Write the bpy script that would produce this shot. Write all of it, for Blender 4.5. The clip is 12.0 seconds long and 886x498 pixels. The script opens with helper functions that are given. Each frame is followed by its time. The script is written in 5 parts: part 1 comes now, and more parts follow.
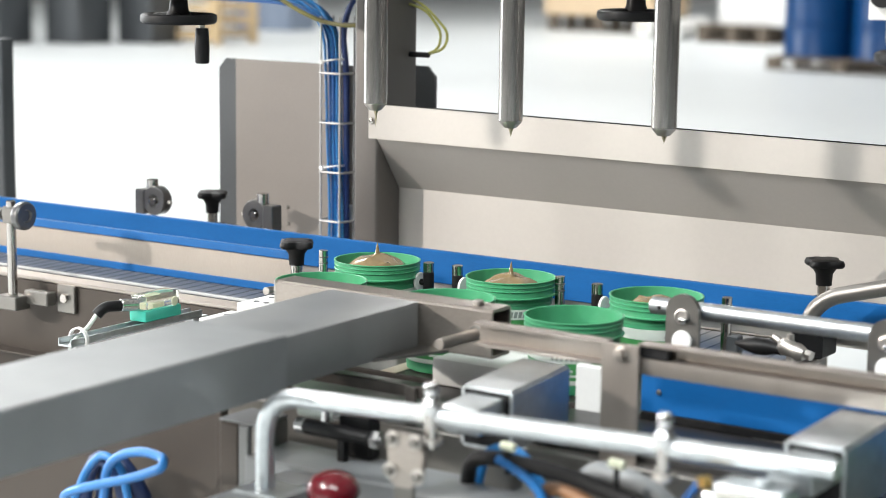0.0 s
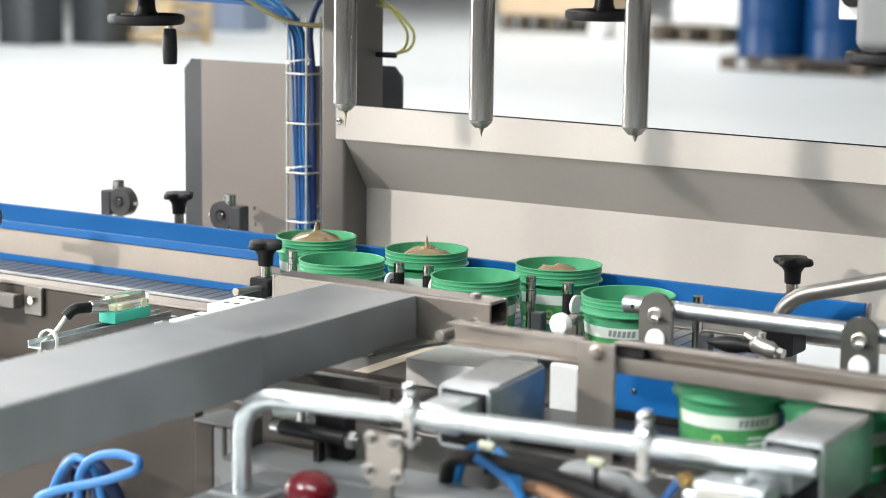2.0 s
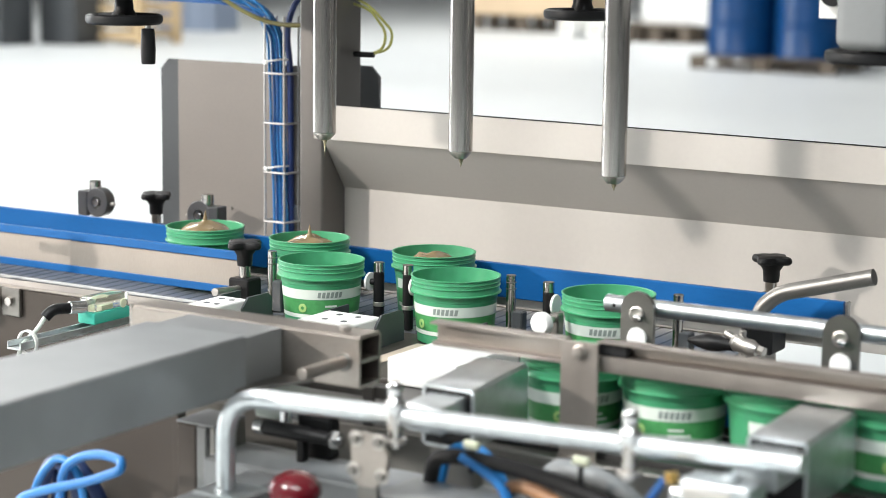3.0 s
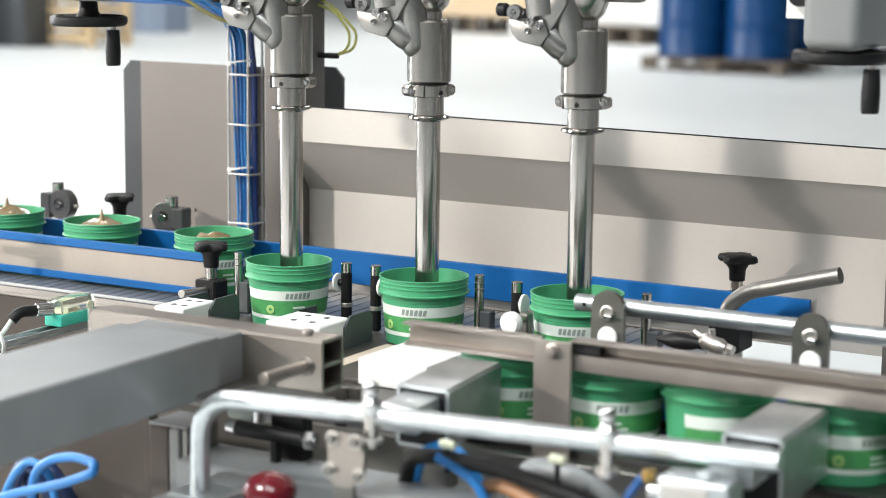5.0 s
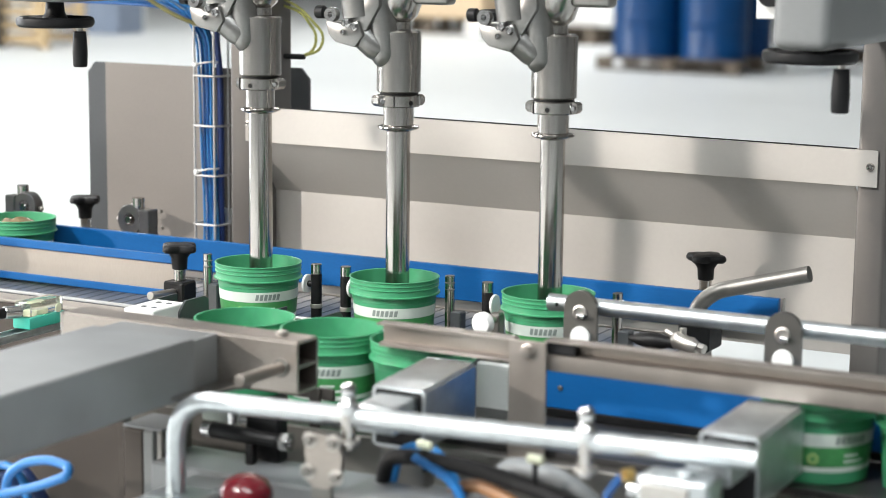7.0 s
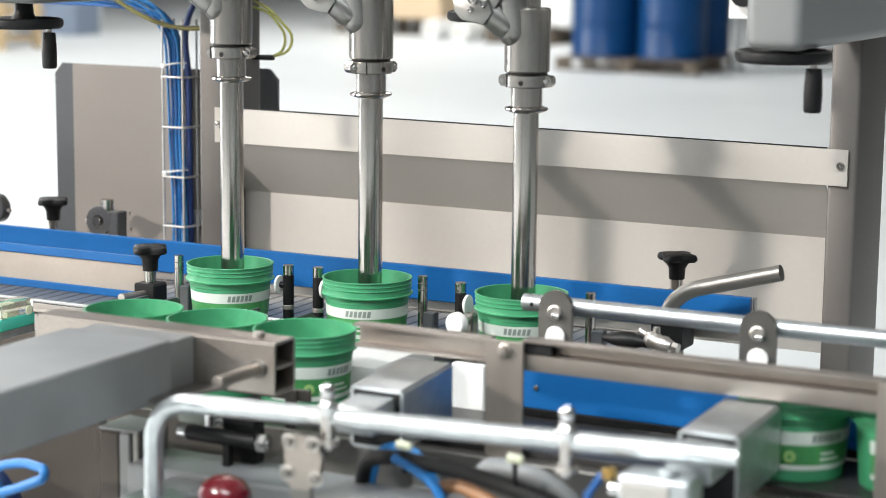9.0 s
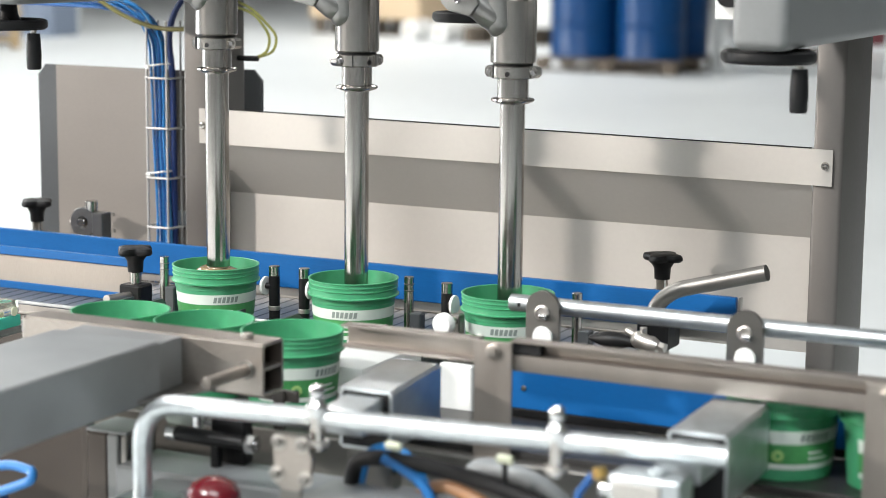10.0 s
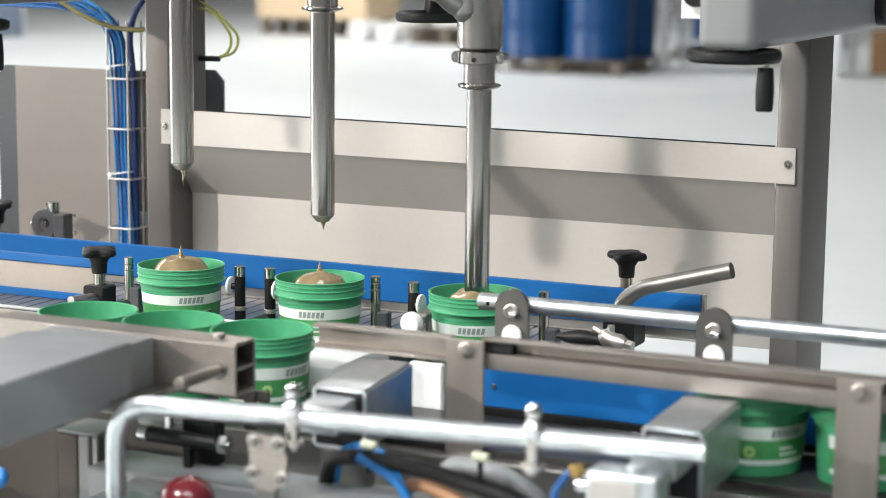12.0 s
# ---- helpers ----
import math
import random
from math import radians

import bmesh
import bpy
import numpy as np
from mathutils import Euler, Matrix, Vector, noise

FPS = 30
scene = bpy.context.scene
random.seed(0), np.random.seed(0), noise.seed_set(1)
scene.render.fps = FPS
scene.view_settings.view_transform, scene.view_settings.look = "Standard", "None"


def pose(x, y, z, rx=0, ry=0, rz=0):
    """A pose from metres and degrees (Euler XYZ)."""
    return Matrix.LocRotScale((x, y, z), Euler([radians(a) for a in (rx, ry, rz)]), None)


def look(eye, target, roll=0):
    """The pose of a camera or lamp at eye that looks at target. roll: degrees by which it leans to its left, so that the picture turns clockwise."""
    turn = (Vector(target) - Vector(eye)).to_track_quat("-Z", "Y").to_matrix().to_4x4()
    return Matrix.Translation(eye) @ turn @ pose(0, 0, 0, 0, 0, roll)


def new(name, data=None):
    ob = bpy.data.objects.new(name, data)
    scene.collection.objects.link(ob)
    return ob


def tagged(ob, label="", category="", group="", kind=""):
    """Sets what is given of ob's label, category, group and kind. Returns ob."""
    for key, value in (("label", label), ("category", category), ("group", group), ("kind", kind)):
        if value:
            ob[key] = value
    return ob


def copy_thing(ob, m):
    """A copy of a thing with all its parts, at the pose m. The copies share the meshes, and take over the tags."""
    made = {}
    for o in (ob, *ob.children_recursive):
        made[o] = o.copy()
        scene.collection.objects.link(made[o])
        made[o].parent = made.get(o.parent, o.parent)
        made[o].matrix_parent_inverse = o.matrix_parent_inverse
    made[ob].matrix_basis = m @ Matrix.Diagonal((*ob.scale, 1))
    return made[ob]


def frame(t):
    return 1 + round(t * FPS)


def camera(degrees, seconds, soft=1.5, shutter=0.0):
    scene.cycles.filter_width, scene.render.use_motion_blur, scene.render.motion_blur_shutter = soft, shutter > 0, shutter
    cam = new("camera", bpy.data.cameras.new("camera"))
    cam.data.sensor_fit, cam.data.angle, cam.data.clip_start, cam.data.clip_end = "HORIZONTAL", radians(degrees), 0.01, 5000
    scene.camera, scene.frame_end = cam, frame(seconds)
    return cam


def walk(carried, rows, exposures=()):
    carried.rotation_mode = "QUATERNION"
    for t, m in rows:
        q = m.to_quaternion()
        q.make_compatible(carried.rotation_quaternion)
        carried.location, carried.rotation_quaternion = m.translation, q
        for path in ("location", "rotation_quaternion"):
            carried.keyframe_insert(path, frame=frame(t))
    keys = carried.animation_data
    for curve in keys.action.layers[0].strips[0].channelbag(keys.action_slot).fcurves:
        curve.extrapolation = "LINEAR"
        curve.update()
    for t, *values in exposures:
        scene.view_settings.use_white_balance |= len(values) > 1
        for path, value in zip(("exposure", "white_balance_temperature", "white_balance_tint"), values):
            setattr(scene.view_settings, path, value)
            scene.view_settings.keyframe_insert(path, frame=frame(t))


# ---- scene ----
cam = camera(25.6, 12.0, soft=0.8)
PATH = [
    (0, (1.887, -2.626, 1.304), (0.796, -0.982, 0.978), 0.750),
    (0.5, (1.882, -2.628, 1.304), (0.799, -0.979, 0.978), 0.742),
    (1, (1.876, -2.634, 1.304), (0.804, -0.977, 0.978), 0.734),
    (1.5, (1.871, -2.639, 1.304), (0.81, -0.975, 0.979), 0.725),
    (2, (1.865, -2.642, 1.303), (0.814, -0.971, 0.978), 0.717),
    (2.5, (1.86, -2.648, 1.304), (0.822, -0.97, 0.979), 0.709),
    (3, (1.852, -2.652, 1.303), (0.828, -0.965, 0.978), 0.701),
    (5, (1.831, -2.67, 1.302), (0.851, -0.957, 0.979), 0.667),
    (5.5, (1.825, -2.676, 1.304), (0.858, -0.955, 0.981), 0.659),
    (6, (1.821, -2.679, 1.302), (0.863, -0.953, 0.98), 0.651),
    (6.5, (1.814, -2.677, 1.301), (0.864, -0.947, 0.979), 0.643),
    (7, (1.81, -2.684, 1.302), (0.871, -0.947, 0.98), 0.634),
    (9, (1.79, -2.696, 1.302), (0.89, -0.939, 0.981), 0.601),
    (9.5, (1.785, -2.699, 1.301), (0.894, -0.937, 0.981), 0.593),
    (10, (1.78, -2.703, 1.302), (0.9, -0.936, 0.982), 0.585),
    (10.5, (1.776, -2.706, 1.302), (0.905, -0.935, 0.982), 0.577),
    (11, (1.769, -2.713, 1.302), (0.913, -0.934, 0.982), 0.569),
    (11.5, (1.762, -2.717, 1.301), (0.918, -0.932, 0.982), 0.560),
    (12, (1.755, -2.722, 1.301), (0.925, -0.931, 0.982), 0.552),
]
walk(cam, [(t, look(eye, target, roll)) for t, eye, target, roll in PATH])
cam.data.dof.use_dof = True
cam.data.dof.focus_distance = 3.05
cam.data.dof.aperture_fstop = 4.0

# ---- world and large lights ----
world = bpy.data.worlds.new("hall_air")
scene.world = world
world.use_nodes = True
world.node_tree.nodes["Background"].inputs[0].default_value = (0.9, 0.95, 1.0, 1)
world.node_tree.nodes["Background"].inputs[1].default_value = 0.05
scene.view_settings.exposure = 0.0


def area_lamp(name, eye, target, sx, sy, watts, colour=(1, 1, 1)):
    data = bpy.data.lights.new(name, "AREA")
    data.shape, data.size, data.size_y, data.energy, data.color = "RECTANGLE", sx, sy, watts, colour
    ob = new(name, data)
    ob.matrix_world = look(eye, target)
    return ob


for lx, ly, watts in ((-8.5, 5, 900), (-8.5, 17, 600), (-14.5, 3.5, 850), (0.5, 6, 20), (6, 9, 15)):
    area_lamp("ceiling_lamp", (lx, ly, 6.7), (lx, ly, 0), 5.0, 2.0, watts, (1.0, 0.985, 0.965))
for lx, watts in ((-5, 190), (3.5, 450)):
    area_lamp("ceiling_lamp", (lx, -5, 6.7), (lx, -5, 0), 5.0, 2.0, watts, (0.91, 0.97, 1.0))
# large fill added before the west wall to whiten the floor; no gate there
area_lamp("west_fill", (-20.5, 2.0, 2.6), (0, 9.5, 0.0), 13.0, 4.6, 2500, (0.96, 0.985, 1.0))
area_lamp("low_window", (-5.05, -5.4, 3.05), (0.4, 0.1, 0.85), 0.26, 0.26, 430, (1.0, 0.93, 0.86))
# added soft fill that keeps foreground and guard bright; stands for no window
area_lamp("soft_fill", (-1.7, -5.7, 6.0), (0.6, -0.3, 0.85), 1.8, 1.0, 560, (0.98, 0.975, 0.96))


# ---- materials ----
def mat(name, colour, rough=0.5, metal=0.0, vary=0.12, scale=18.0, stretch=(1, 1, 1), bump=0.0, rough_vary=0.12, coat=0.0, fine=140.0, spec=0.5):
    m = bpy.data.materials.new(name)
    m.use_nodes = True
    nt = m.node_tree
    b = nt.nodes["Principled BSDF"]
    tc = nt.nodes.new("ShaderNodeTexCoord")
    mp = nt.nodes.new("ShaderNodeMapping")
    mp.inputs["Scale"].default_value = stretch
    nt.links.new(tc.outputs["Object"], mp.inputs["Vector"])
    n1 = nt.nodes.new("ShaderNodeTexNoise")
    n1.inputs["Scale"].default_value, n1.inputs["Detail"].default_value = scale, 5.0
    n2 = nt.nodes.new("ShaderNodeTexNoise")
    n2.inputs["Scale"].default_value, n2.inputs["Detail"].default_value = fine, 3.0
    for n in (n1, n2):
        nt.links.new(mp.outputs["Vector"], n.inputs["Vector"])
    mix = nt.nodes.new("ShaderNodeMix")
    mix.data_type = "FLOAT"
    mix.inputs[0].default_value = 0.4
    nt.links.new(n1.outputs["Fac"], mix.inputs[2])
    nt.links.new(n2.outputs["Fac"], mix.inputs[3])
    ramp = nt.nodes.new("ShaderNodeValToRGB")
    lo = [max(0.0, c * (1 - vary)) for c in colour]
    hi = [min(1.0, c * (1 + vary)) for c in colour]
    ramp.color_ramp.elements[0].position, ramp.color_ramp.elements[1].position = 0.3, 0.7
    ramp.color_ramp.elements[0].color, ramp.color_ramp.elements[1].color = (*lo, 1), (*hi, 1)
    nt.links.new(mix.outputs[0], ramp.inputs["Fac"])
    nt.links.new(ramp.outputs["Color"], b.inputs["Base Color"])
    mr = nt.nodes.new("ShaderNodeMapRange")
    mr.inputs["From Min"].default_value, mr.inputs["From Max"].default_value = 0.3, 0.7
    mr.inputs["To Min"].default_value = max(0.03, rough * (1 - rough_vary))
    mr.inputs["To Max"].default_value = min(1.0, rough * (1 + rough_vary))
    nt.links.new(mix.outputs[0], mr.inputs["Value"])
    nt.links.new(mr.outputs["Result"], b.inputs["Roughness"])
    b.inputs["Metallic"].default_value = metal
    b.inputs["Coat Weight"].default_value = coat
    b.inputs["Specular IOR Level"].default_value = spec
    if bump:
        bp = nt.nodes.new("ShaderNodeBump")
        bp.inputs["Strength"].default_value, bp.inputs["Distance"].default_value = bump, 0.002
        nt.links.new(n2.outputs["Fac"], bp.inputs["Height"])
        nt.links.new(bp.outputs["Normal"], b.inputs["Normal"])
    return m


STEEL = mat("brushed_steel", (0.52, 0.495, 0.465), 0.40, 1.0, 0.06, 9, (1, 1, 12), 0.06)
STEEL_SHEET = mat("satin_steel_sheet", (0.53, 0.50, 0.465), 0.58, 0.45, 0.05, 5, (1, 1, 1), 0.03)
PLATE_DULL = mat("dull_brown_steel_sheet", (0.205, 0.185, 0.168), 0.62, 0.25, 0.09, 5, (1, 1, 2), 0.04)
STEEL_DARK = mat("steel_dark", (0.25, 0.24, 0.225), 0.42, 1.0, 0.10, 7, (1, 1, 5), 0.06)
STEEL_TAN = mat("tan_guide_steel", (0.36, 0.32, 0.28), 0.5, 0.4, 0.08, 4, (3, 1, 1), 0.03)
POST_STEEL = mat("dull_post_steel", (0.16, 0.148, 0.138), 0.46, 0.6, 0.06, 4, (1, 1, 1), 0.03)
CLAMP_STEEL = mat("dark_clamp_steel", (0.17, 0.17, 0.17), 0.30, 0.9, 0.10, 20)
STEEL_POLISH = mat("polished_steel", (0.46, 0.435, 0.41), 0.165, 1.0, 0.05, 14, (12, 12, 1), 0.02)
STEEL_BEAM = mat("satin_beam_steel", (0.285, 0.297, 0.30), 0.42, 0.5, 0.12, 6, (1, 1, 1), 0.0, 0.015, fine=12)
# brown-grey steel with the shade below the pusher darkened into its colour
SHADED_PANEL = mat("shaded_panel_steel", (0.060, 0.050, 0.042), 0.52, 0.45, 0.08, 5, (1, 1, 2), 0.04)
DULL = mat("dull_cast_iron", (0.25, 0.245, 0.235), 0.36, 0.9, 0.12, 20, bump=0.015)
CAST = mat("cast_steel", (0.43, 0.41, 0.385), 0.22, 1.0, 0.06, 14, bump=0.008)
ZINC = mat("zinc_plate", (0.58, 0.615, 0.63), 0.40, 1.0, 0.16, 28, bump=0.02, rough_vary=0.16, fine=90)
STEEL_BROWN = mat("warm_rail_steel", (0.34, 0.305, 0.275), 0.46, 0.85, 0.08, 6, (6, 1, 1), 0.05)
STEEL_PLATE = mat("warm_plate_steel", (0.38, 0.345, 0.312), 0.42, 1.0, 0.13, 5, (1, 1, 2), 0.04)
CHROME = mat("chrome", (0.62, 0.62, 0.62), 0.18, 1.0, 0.04, 20)
BLUE = mat("blue_plastic", (0.003, 0.092, 0.29), 0.42, 0.0, 0.12, 7, (1, 4, 4), 0.03, spec=0.35)
GREEN = mat("green_pail_plastic", (0.058, 0.30, 0.145), 0.38, 0.0, 0.08, 25)
GREEN.node_tree.nodes["Principled BSDF"].inputs["Subsurface Weight"].default_value = 0.2
GREEN.node_tree.nodes["Principled BSDF"].inputs["Subsurface Radius"].default_value = (0.003, 0.012, 0.006)
GREEN_LABEL = mat("green_label", (0.06, 0.265, 0.085), 0.40, 0.0, 0.30, 14)
WHITE = mat("white_plastic", (0.78, 0.78, 0.76), 0.42, 0.0, 0.03, 12)
PRINT = mat("white_print", (0.62, 0.68, 0.62), 0.45, 0.0, 0.05, 40)
INK = mat("dark_print", (0.22, 0.26, 0.24), 0.5, 0.0, 0.1, 40)
YELLOW = mat("yellow_print", (0.28, 0.45, 0.15), 0.45, 0.0, 0.1, 40)
BLACK = mat("black_plastic", (0.006, 0.006, 0.0065), 0.46, 0.0, 0.25, 30, bump=0.04, spec=0.28)
RUBBER = mat("black_rubber", (0.012, 0.012, 0.013), 0.6, 0.0, 0.2, 30, bump=0.05, spec=0.3)
CHAIN = mat("glossy_grey_chain", (0.11, 0.12, 0.135), 0.30, 0.0, 0.14, 20, spec=0.4)
WIRE = mat("bright_wire", (0.46, 0.455, 0.45), 0.48, 0.55, 0.08, 40)
BED_DARK = mat("dark_brown_bed", (0.050, 0.043, 0.038), 0.38, 0.0, 0.2, 12, (6, 1, 1))
WEAR_BEIGE = mat("beige_wear_strip", (0.55, 0.47, 0.38), 0.55, 0.0, 0.08, 20)
BELT = mat("grey_chain_plastic", (0.024, 0.022, 0.021), 0.34, 0.0, 0.2, 20)
GREASE = mat("amber_grease", (0.22, 0.16, 0.085), 0.15, 0.0, 0.16, 30, bump=0.25, coat=0.15, fine=60)
DRIP = mat("thin_grease", (0.50, 0.45, 0.30), 0.12, 0.0, 0.1, 30)
DRIP.node_tree.nodes["Principled BSDF"].inputs["Transmission Weight"].default_value = 0.35
CABLE_BLUE = mat("blue_cable", (0.018, 0.165, 0.43), 0.30, 0.0, 0.12, 20)
CABLE_MID = mat("mid_blue_cable", (0.075, 0.30, 0.60), 0.28, 0.0, 0.12, 20)
CABLE_LIGHT = mat("light_blue_hose", (0.018, 0.165, 0.46), 0.35, 0.0, 0.1, 20)
CABLE_GREEN = mat("yellow_green_cable", (0.33, 0.33, 0.09), 0.45, 0.0, 0.4, 14)
GREY_PAINT = mat("grey_paint", (0.21, 0.22, 0.225), 0.42, 0.0, 0.05, 10, bump=0.03)
HOUSING = mat("pale_grey_housing_paint", (0.19, 0.195, 0.195), 0.4, 0.0, 0.04, 10, bump=0.02)
HOUSING_PALE = mat("pale_grey_strip", (0.40, 0.41, 0.41), 0.45, 0.0, 0.06, 10)
PALE_PAINT = mat("pale_paint", (0.6, 0.63, 0.64), 0.5, 0.0, 0.05, 3, fine=20)
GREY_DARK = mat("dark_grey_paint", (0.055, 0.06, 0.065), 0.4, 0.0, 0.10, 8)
RED = mat("dark_red_plastic", (0.13, 0.006, 0.012), 0.22, 0.0, 0.15, 20, coat=0.5)
CLEAR = mat("clear_yellowish_plastic", (0.93, 0.94, 0.86), 0.06, 0.0, 0.03, 30)
for node in CLEAR.node_tree.nodes:
    if node.type == "BSDF_PRINCIPLED":
        node.inputs["Transmission Weight"].default_value = 0.95
TEAL = mat("teal_plastic", (0.05, 0.48, 0.36), 0.4, 0.0, 0.06, 20)
LENS = mat("pale_yellow_plastic", (0.68, 0.70, 0.52), 0.25, 0.0, 0.08, 30)
FLOOR = mat("pale_hall_floor", (0.66, 0.69, 0.695), 0.42, 0.0, 0.06, 0.5, fine=6, spec=0.2)
# darker than WALL only to put dark bands into the steel's reflections
WALL_CONTRAST = mat("contrast_hall_wall", (0.15, 0.15, 0.148), 0.8, 0.0, 0.05, 0.4, fine=5)
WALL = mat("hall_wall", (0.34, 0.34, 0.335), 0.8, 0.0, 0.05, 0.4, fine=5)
DRUM = mat("blue_drum", (0.002, 0.045, 0.155), 0.30, 0.0, 0.12, 3, fine=20, spec=0.3)
CRATE_WOOD = mat("pale_crate_wood", (0.48, 0.36, 0.21), 0.8, 0.0, 0.2, 3, (1, 1, 6), fine=30)
WOOD = mat("pallet_wood", (0.13, 0.105, 0.08), 0.8, 0.0, 0.25, 3, (1, 1, 6), fine=30)
CARD = mat("cardboard", (0.62, 0.48, 0.32), 0.85, 0.0, 0.08, 2, fine=20)
BIN = mat("dark_bin", (0.04, 0.045, 0.05), 0.5, 0.0, 0.2, 3, fine=20)
BRASS = mat("brass", (0.65, 0.45, 0.16), 0.3, 1.0, 0.08, 30)


# ---- mesh helpers ----
def box(bm, x0, x1, y0, y1, z0, z1, bevel=0.0015, seg=1):
    made = bmesh.ops.create_cube(bm, size=1.0, matrix=Matrix.LocRotScale(((x0 + x1) / 2, (y0 + y1) / 2, (z0 + z1) / 2), None, (abs(x1 - x0), abs(y1 - y0), abs(z1 - z0))))
    if bevel:
        edges = list({e for v in made["verts"] for e in v.link_edges})
        bmesh.ops.bevel(bm, geom=edges, offset=bevel, segments=seg, profile=0.5, affect="EDGES", clamp_overlap=True)
    return bm


def bbox(*a, **k):
    return box(bmesh.new(), *a, **k)


def ring_frame(axis):
    axis = Vector(axis).normalized()
    u = axis.orthogonal().normalized()
    return u, axis.cross(u)


def revolve(bm, p, axis, profile, seg=24, a0=0.0, a1=360.0):
    """Surface of revolution about the axis through p; profile of (radius, height)."""
    p, axis = Vector(p), Vector(axis).normalized()
    u, v = (Vector((1, 0, 0)), Vector((0, 1, 0))) if abs(axis.z) > 0.999 else ring_frame(axis)
    closed = abs(a1 - a0) > 359.9
    n = seg if closed else seg + 1
    rings = []
    for r, h in profile:
        if r < 1e-6:
            rings.append([bm.verts.new(p + axis * h)])
        else:
            ring = []
            for k in range(n):
                a = radians(a0 + (a1 - a0) * k / seg)
                ring.append(bm.verts.new(p + axis * h + (u * math.cos(a) + v * math.sin(a)) * r))
            rings.append(ring)
    for a, b in zip(rings, rings[1:]):
        for k in range(seg):
            j = (k + 1) % n
            if len(a) == 1 and len(b) > 1:
                bm.faces.new((a[0], b[k], b[j]))
            elif len(b) == 1 and len(a) > 1:
                bm.faces.new((a[k], b[0], a[j]))
            elif len(a) > 1 and len(b) > 1:
                bm.faces.new((a[k], b[k], b[j], a[j]))
    return bm


def cyl(bm, p0, p1, r, seg=20, chamfer=0.0008):
    p0, p1 = Vector(p0), Vector(p1)
    h = (p1 - p0).length
    c = min(chamfer, r * 0.3, h * 0.3)
    return revolve(bm, p0, p1 - p0, [(0, 0), (r - c, 0), (r, c), (r, h - c), (r - c, h), (0, h)], seg)


def bcyl(*a, **k):
    return cyl(bmesh.new(), *a, **k)


def rounded(points, radius, steps=7):
    """The polyline with its corners rounded."""
    pts = [Vector(q) for q in points]
    out = [pts[0]]
    for a, b, c in zip(pts, pts[1:], pts[2:]):
        d0, d1 = (a - b), (c - b)
        cut = min(radius, d0.length * 0.48, d1.length * 0.48)
        s, e = b + d0.normalized() * cut, b + d1.normalized() * cut
        for k in range(steps + 1):
            t = k / steps
            out.append(s * (1 - t) ** 2 + b * 2 * t * (1 - t) + e * t * t)
    out.append(pts[-1])
    return out


def sweep(bm, points, r, seg=12):
    pts = [Vector(q) for q in points]
    t0 = (pts[1] - pts[0]).normalized()
    u = t0.orthogonal().normalized()
    rings = []
    for k, q in enumerate(pts):
        d = (pts[min(k + 1, len(pts) - 1)] - pts[max(k - 1, 0)]).normalized()
        u = (u - d * u.dot(d)).normalized()
        w = d.cross(u)
        rings.append([bm.verts.new(q + (u * math.cos(2 * math.pi * j / seg) + w * math.sin(2 * math.pi * j / seg)) * r) for j in range(seg)])
    for a, b in zip(rings, rings[1:]):
        for j in range(seg):
            bm.faces.new((a[j], a[(j + 1) % seg], b[(j + 1) % seg], b[j]))
    bm.faces.new(rings[0][::-1])
    bm.faces.new(rings[-1])
    return bm


def extrude(bm, outline, axis, a, b):
    """A prism of the outline (two coordinates a point) along the axis 'x', 'y' or 'z' from a to b."""
    def at(p, q):
        return {"x": (q, p[0], p[1]), "y": (p[0], q, p[1]), "z": (p[0], p[1], q)}[axis]
    lo = [bm.verts.new(at(p, a)) for p in outline]
    hi = [bm.verts.new(at(p, b)) for p in outline]
    n = len(outline)
    for k in range(n):
        bm.faces.new((lo[k], lo[(k + 1) % n], hi[(k + 1) % n], hi[k]))
    bm.faces.new(lo[::-1])
    bm.faces.new(hi)
    bmesh.ops.recalc_face_normals(bm, faces=bm.faces)
    return bm


def hollow(bm, axis, a, b, u0, u1, v0, v1, t):
    """A square tube along the axis 'x' or 'y' from a to b, open at its ends."""
    def ring(q, m):
        pts = [(u0 + m, v0 + m), (u1 - m, v0 + m), (u1 - m, v1 - m), (u0 + m, v1 - m)]
        return [bm.verts.new((q, u, v) if axis == "x" else (u, q, v)) for u, v in pts]
    oa, ob, ia, ib = ring(a, 0), ring(b, 0), ring(a, t), ring(b, t)
    outer = []
    for k in range(4):
        j = (k + 1) % 4
        for f in ((oa[k], oa[j], ob[j], ob[k]), (ia[k], ib[k], ib[j], ia[j]), (oa[k], ia[k], ia[j], oa[j]), (ob[k], ob[j], ib[j], ib[k])):
            bm.faces.new(f)
        outer.append(bm.edges.get((oa[k], ob[k])))
    bmesh.ops.bevel(bm, geom=outer, offset=t * 0.8, segments=3, affect="EDGES")
    return bm


def base_of(ob):
    at = Vector()
    while ob is not None:
        at += ob.location
        ob = ob.parent
    return at


def part(name, bm, material, parent, label="", smooth=True, kind=""):
    """Links a bmesh, in the world's metres, as one mesh under a thing or a part."""
    bmesh.ops.recalc_face_normals(bm, faces=bm.faces)
    me = bpy.data.meshes.new(name)
    bm.to_mesh(me)
    bm.free()
    me.materials.append(material)
    if smooth:
        me.shade_smooth()
        me.set_sharp_from_angle(angle=radians(35))
    ob = new(name, me)
    if parent is not None:
        me.transform(Matrix.Translation(-base_of(parent)))
        ob.parent = parent
    return tagged(ob, label, "", "", kind)


def thing(name, base, label, category, group="", kind=""):
    ob = new(name)
    ob.empty_display_size = 0.05
    ob.location = base
    return tagged(ob, label, category, group, kind)


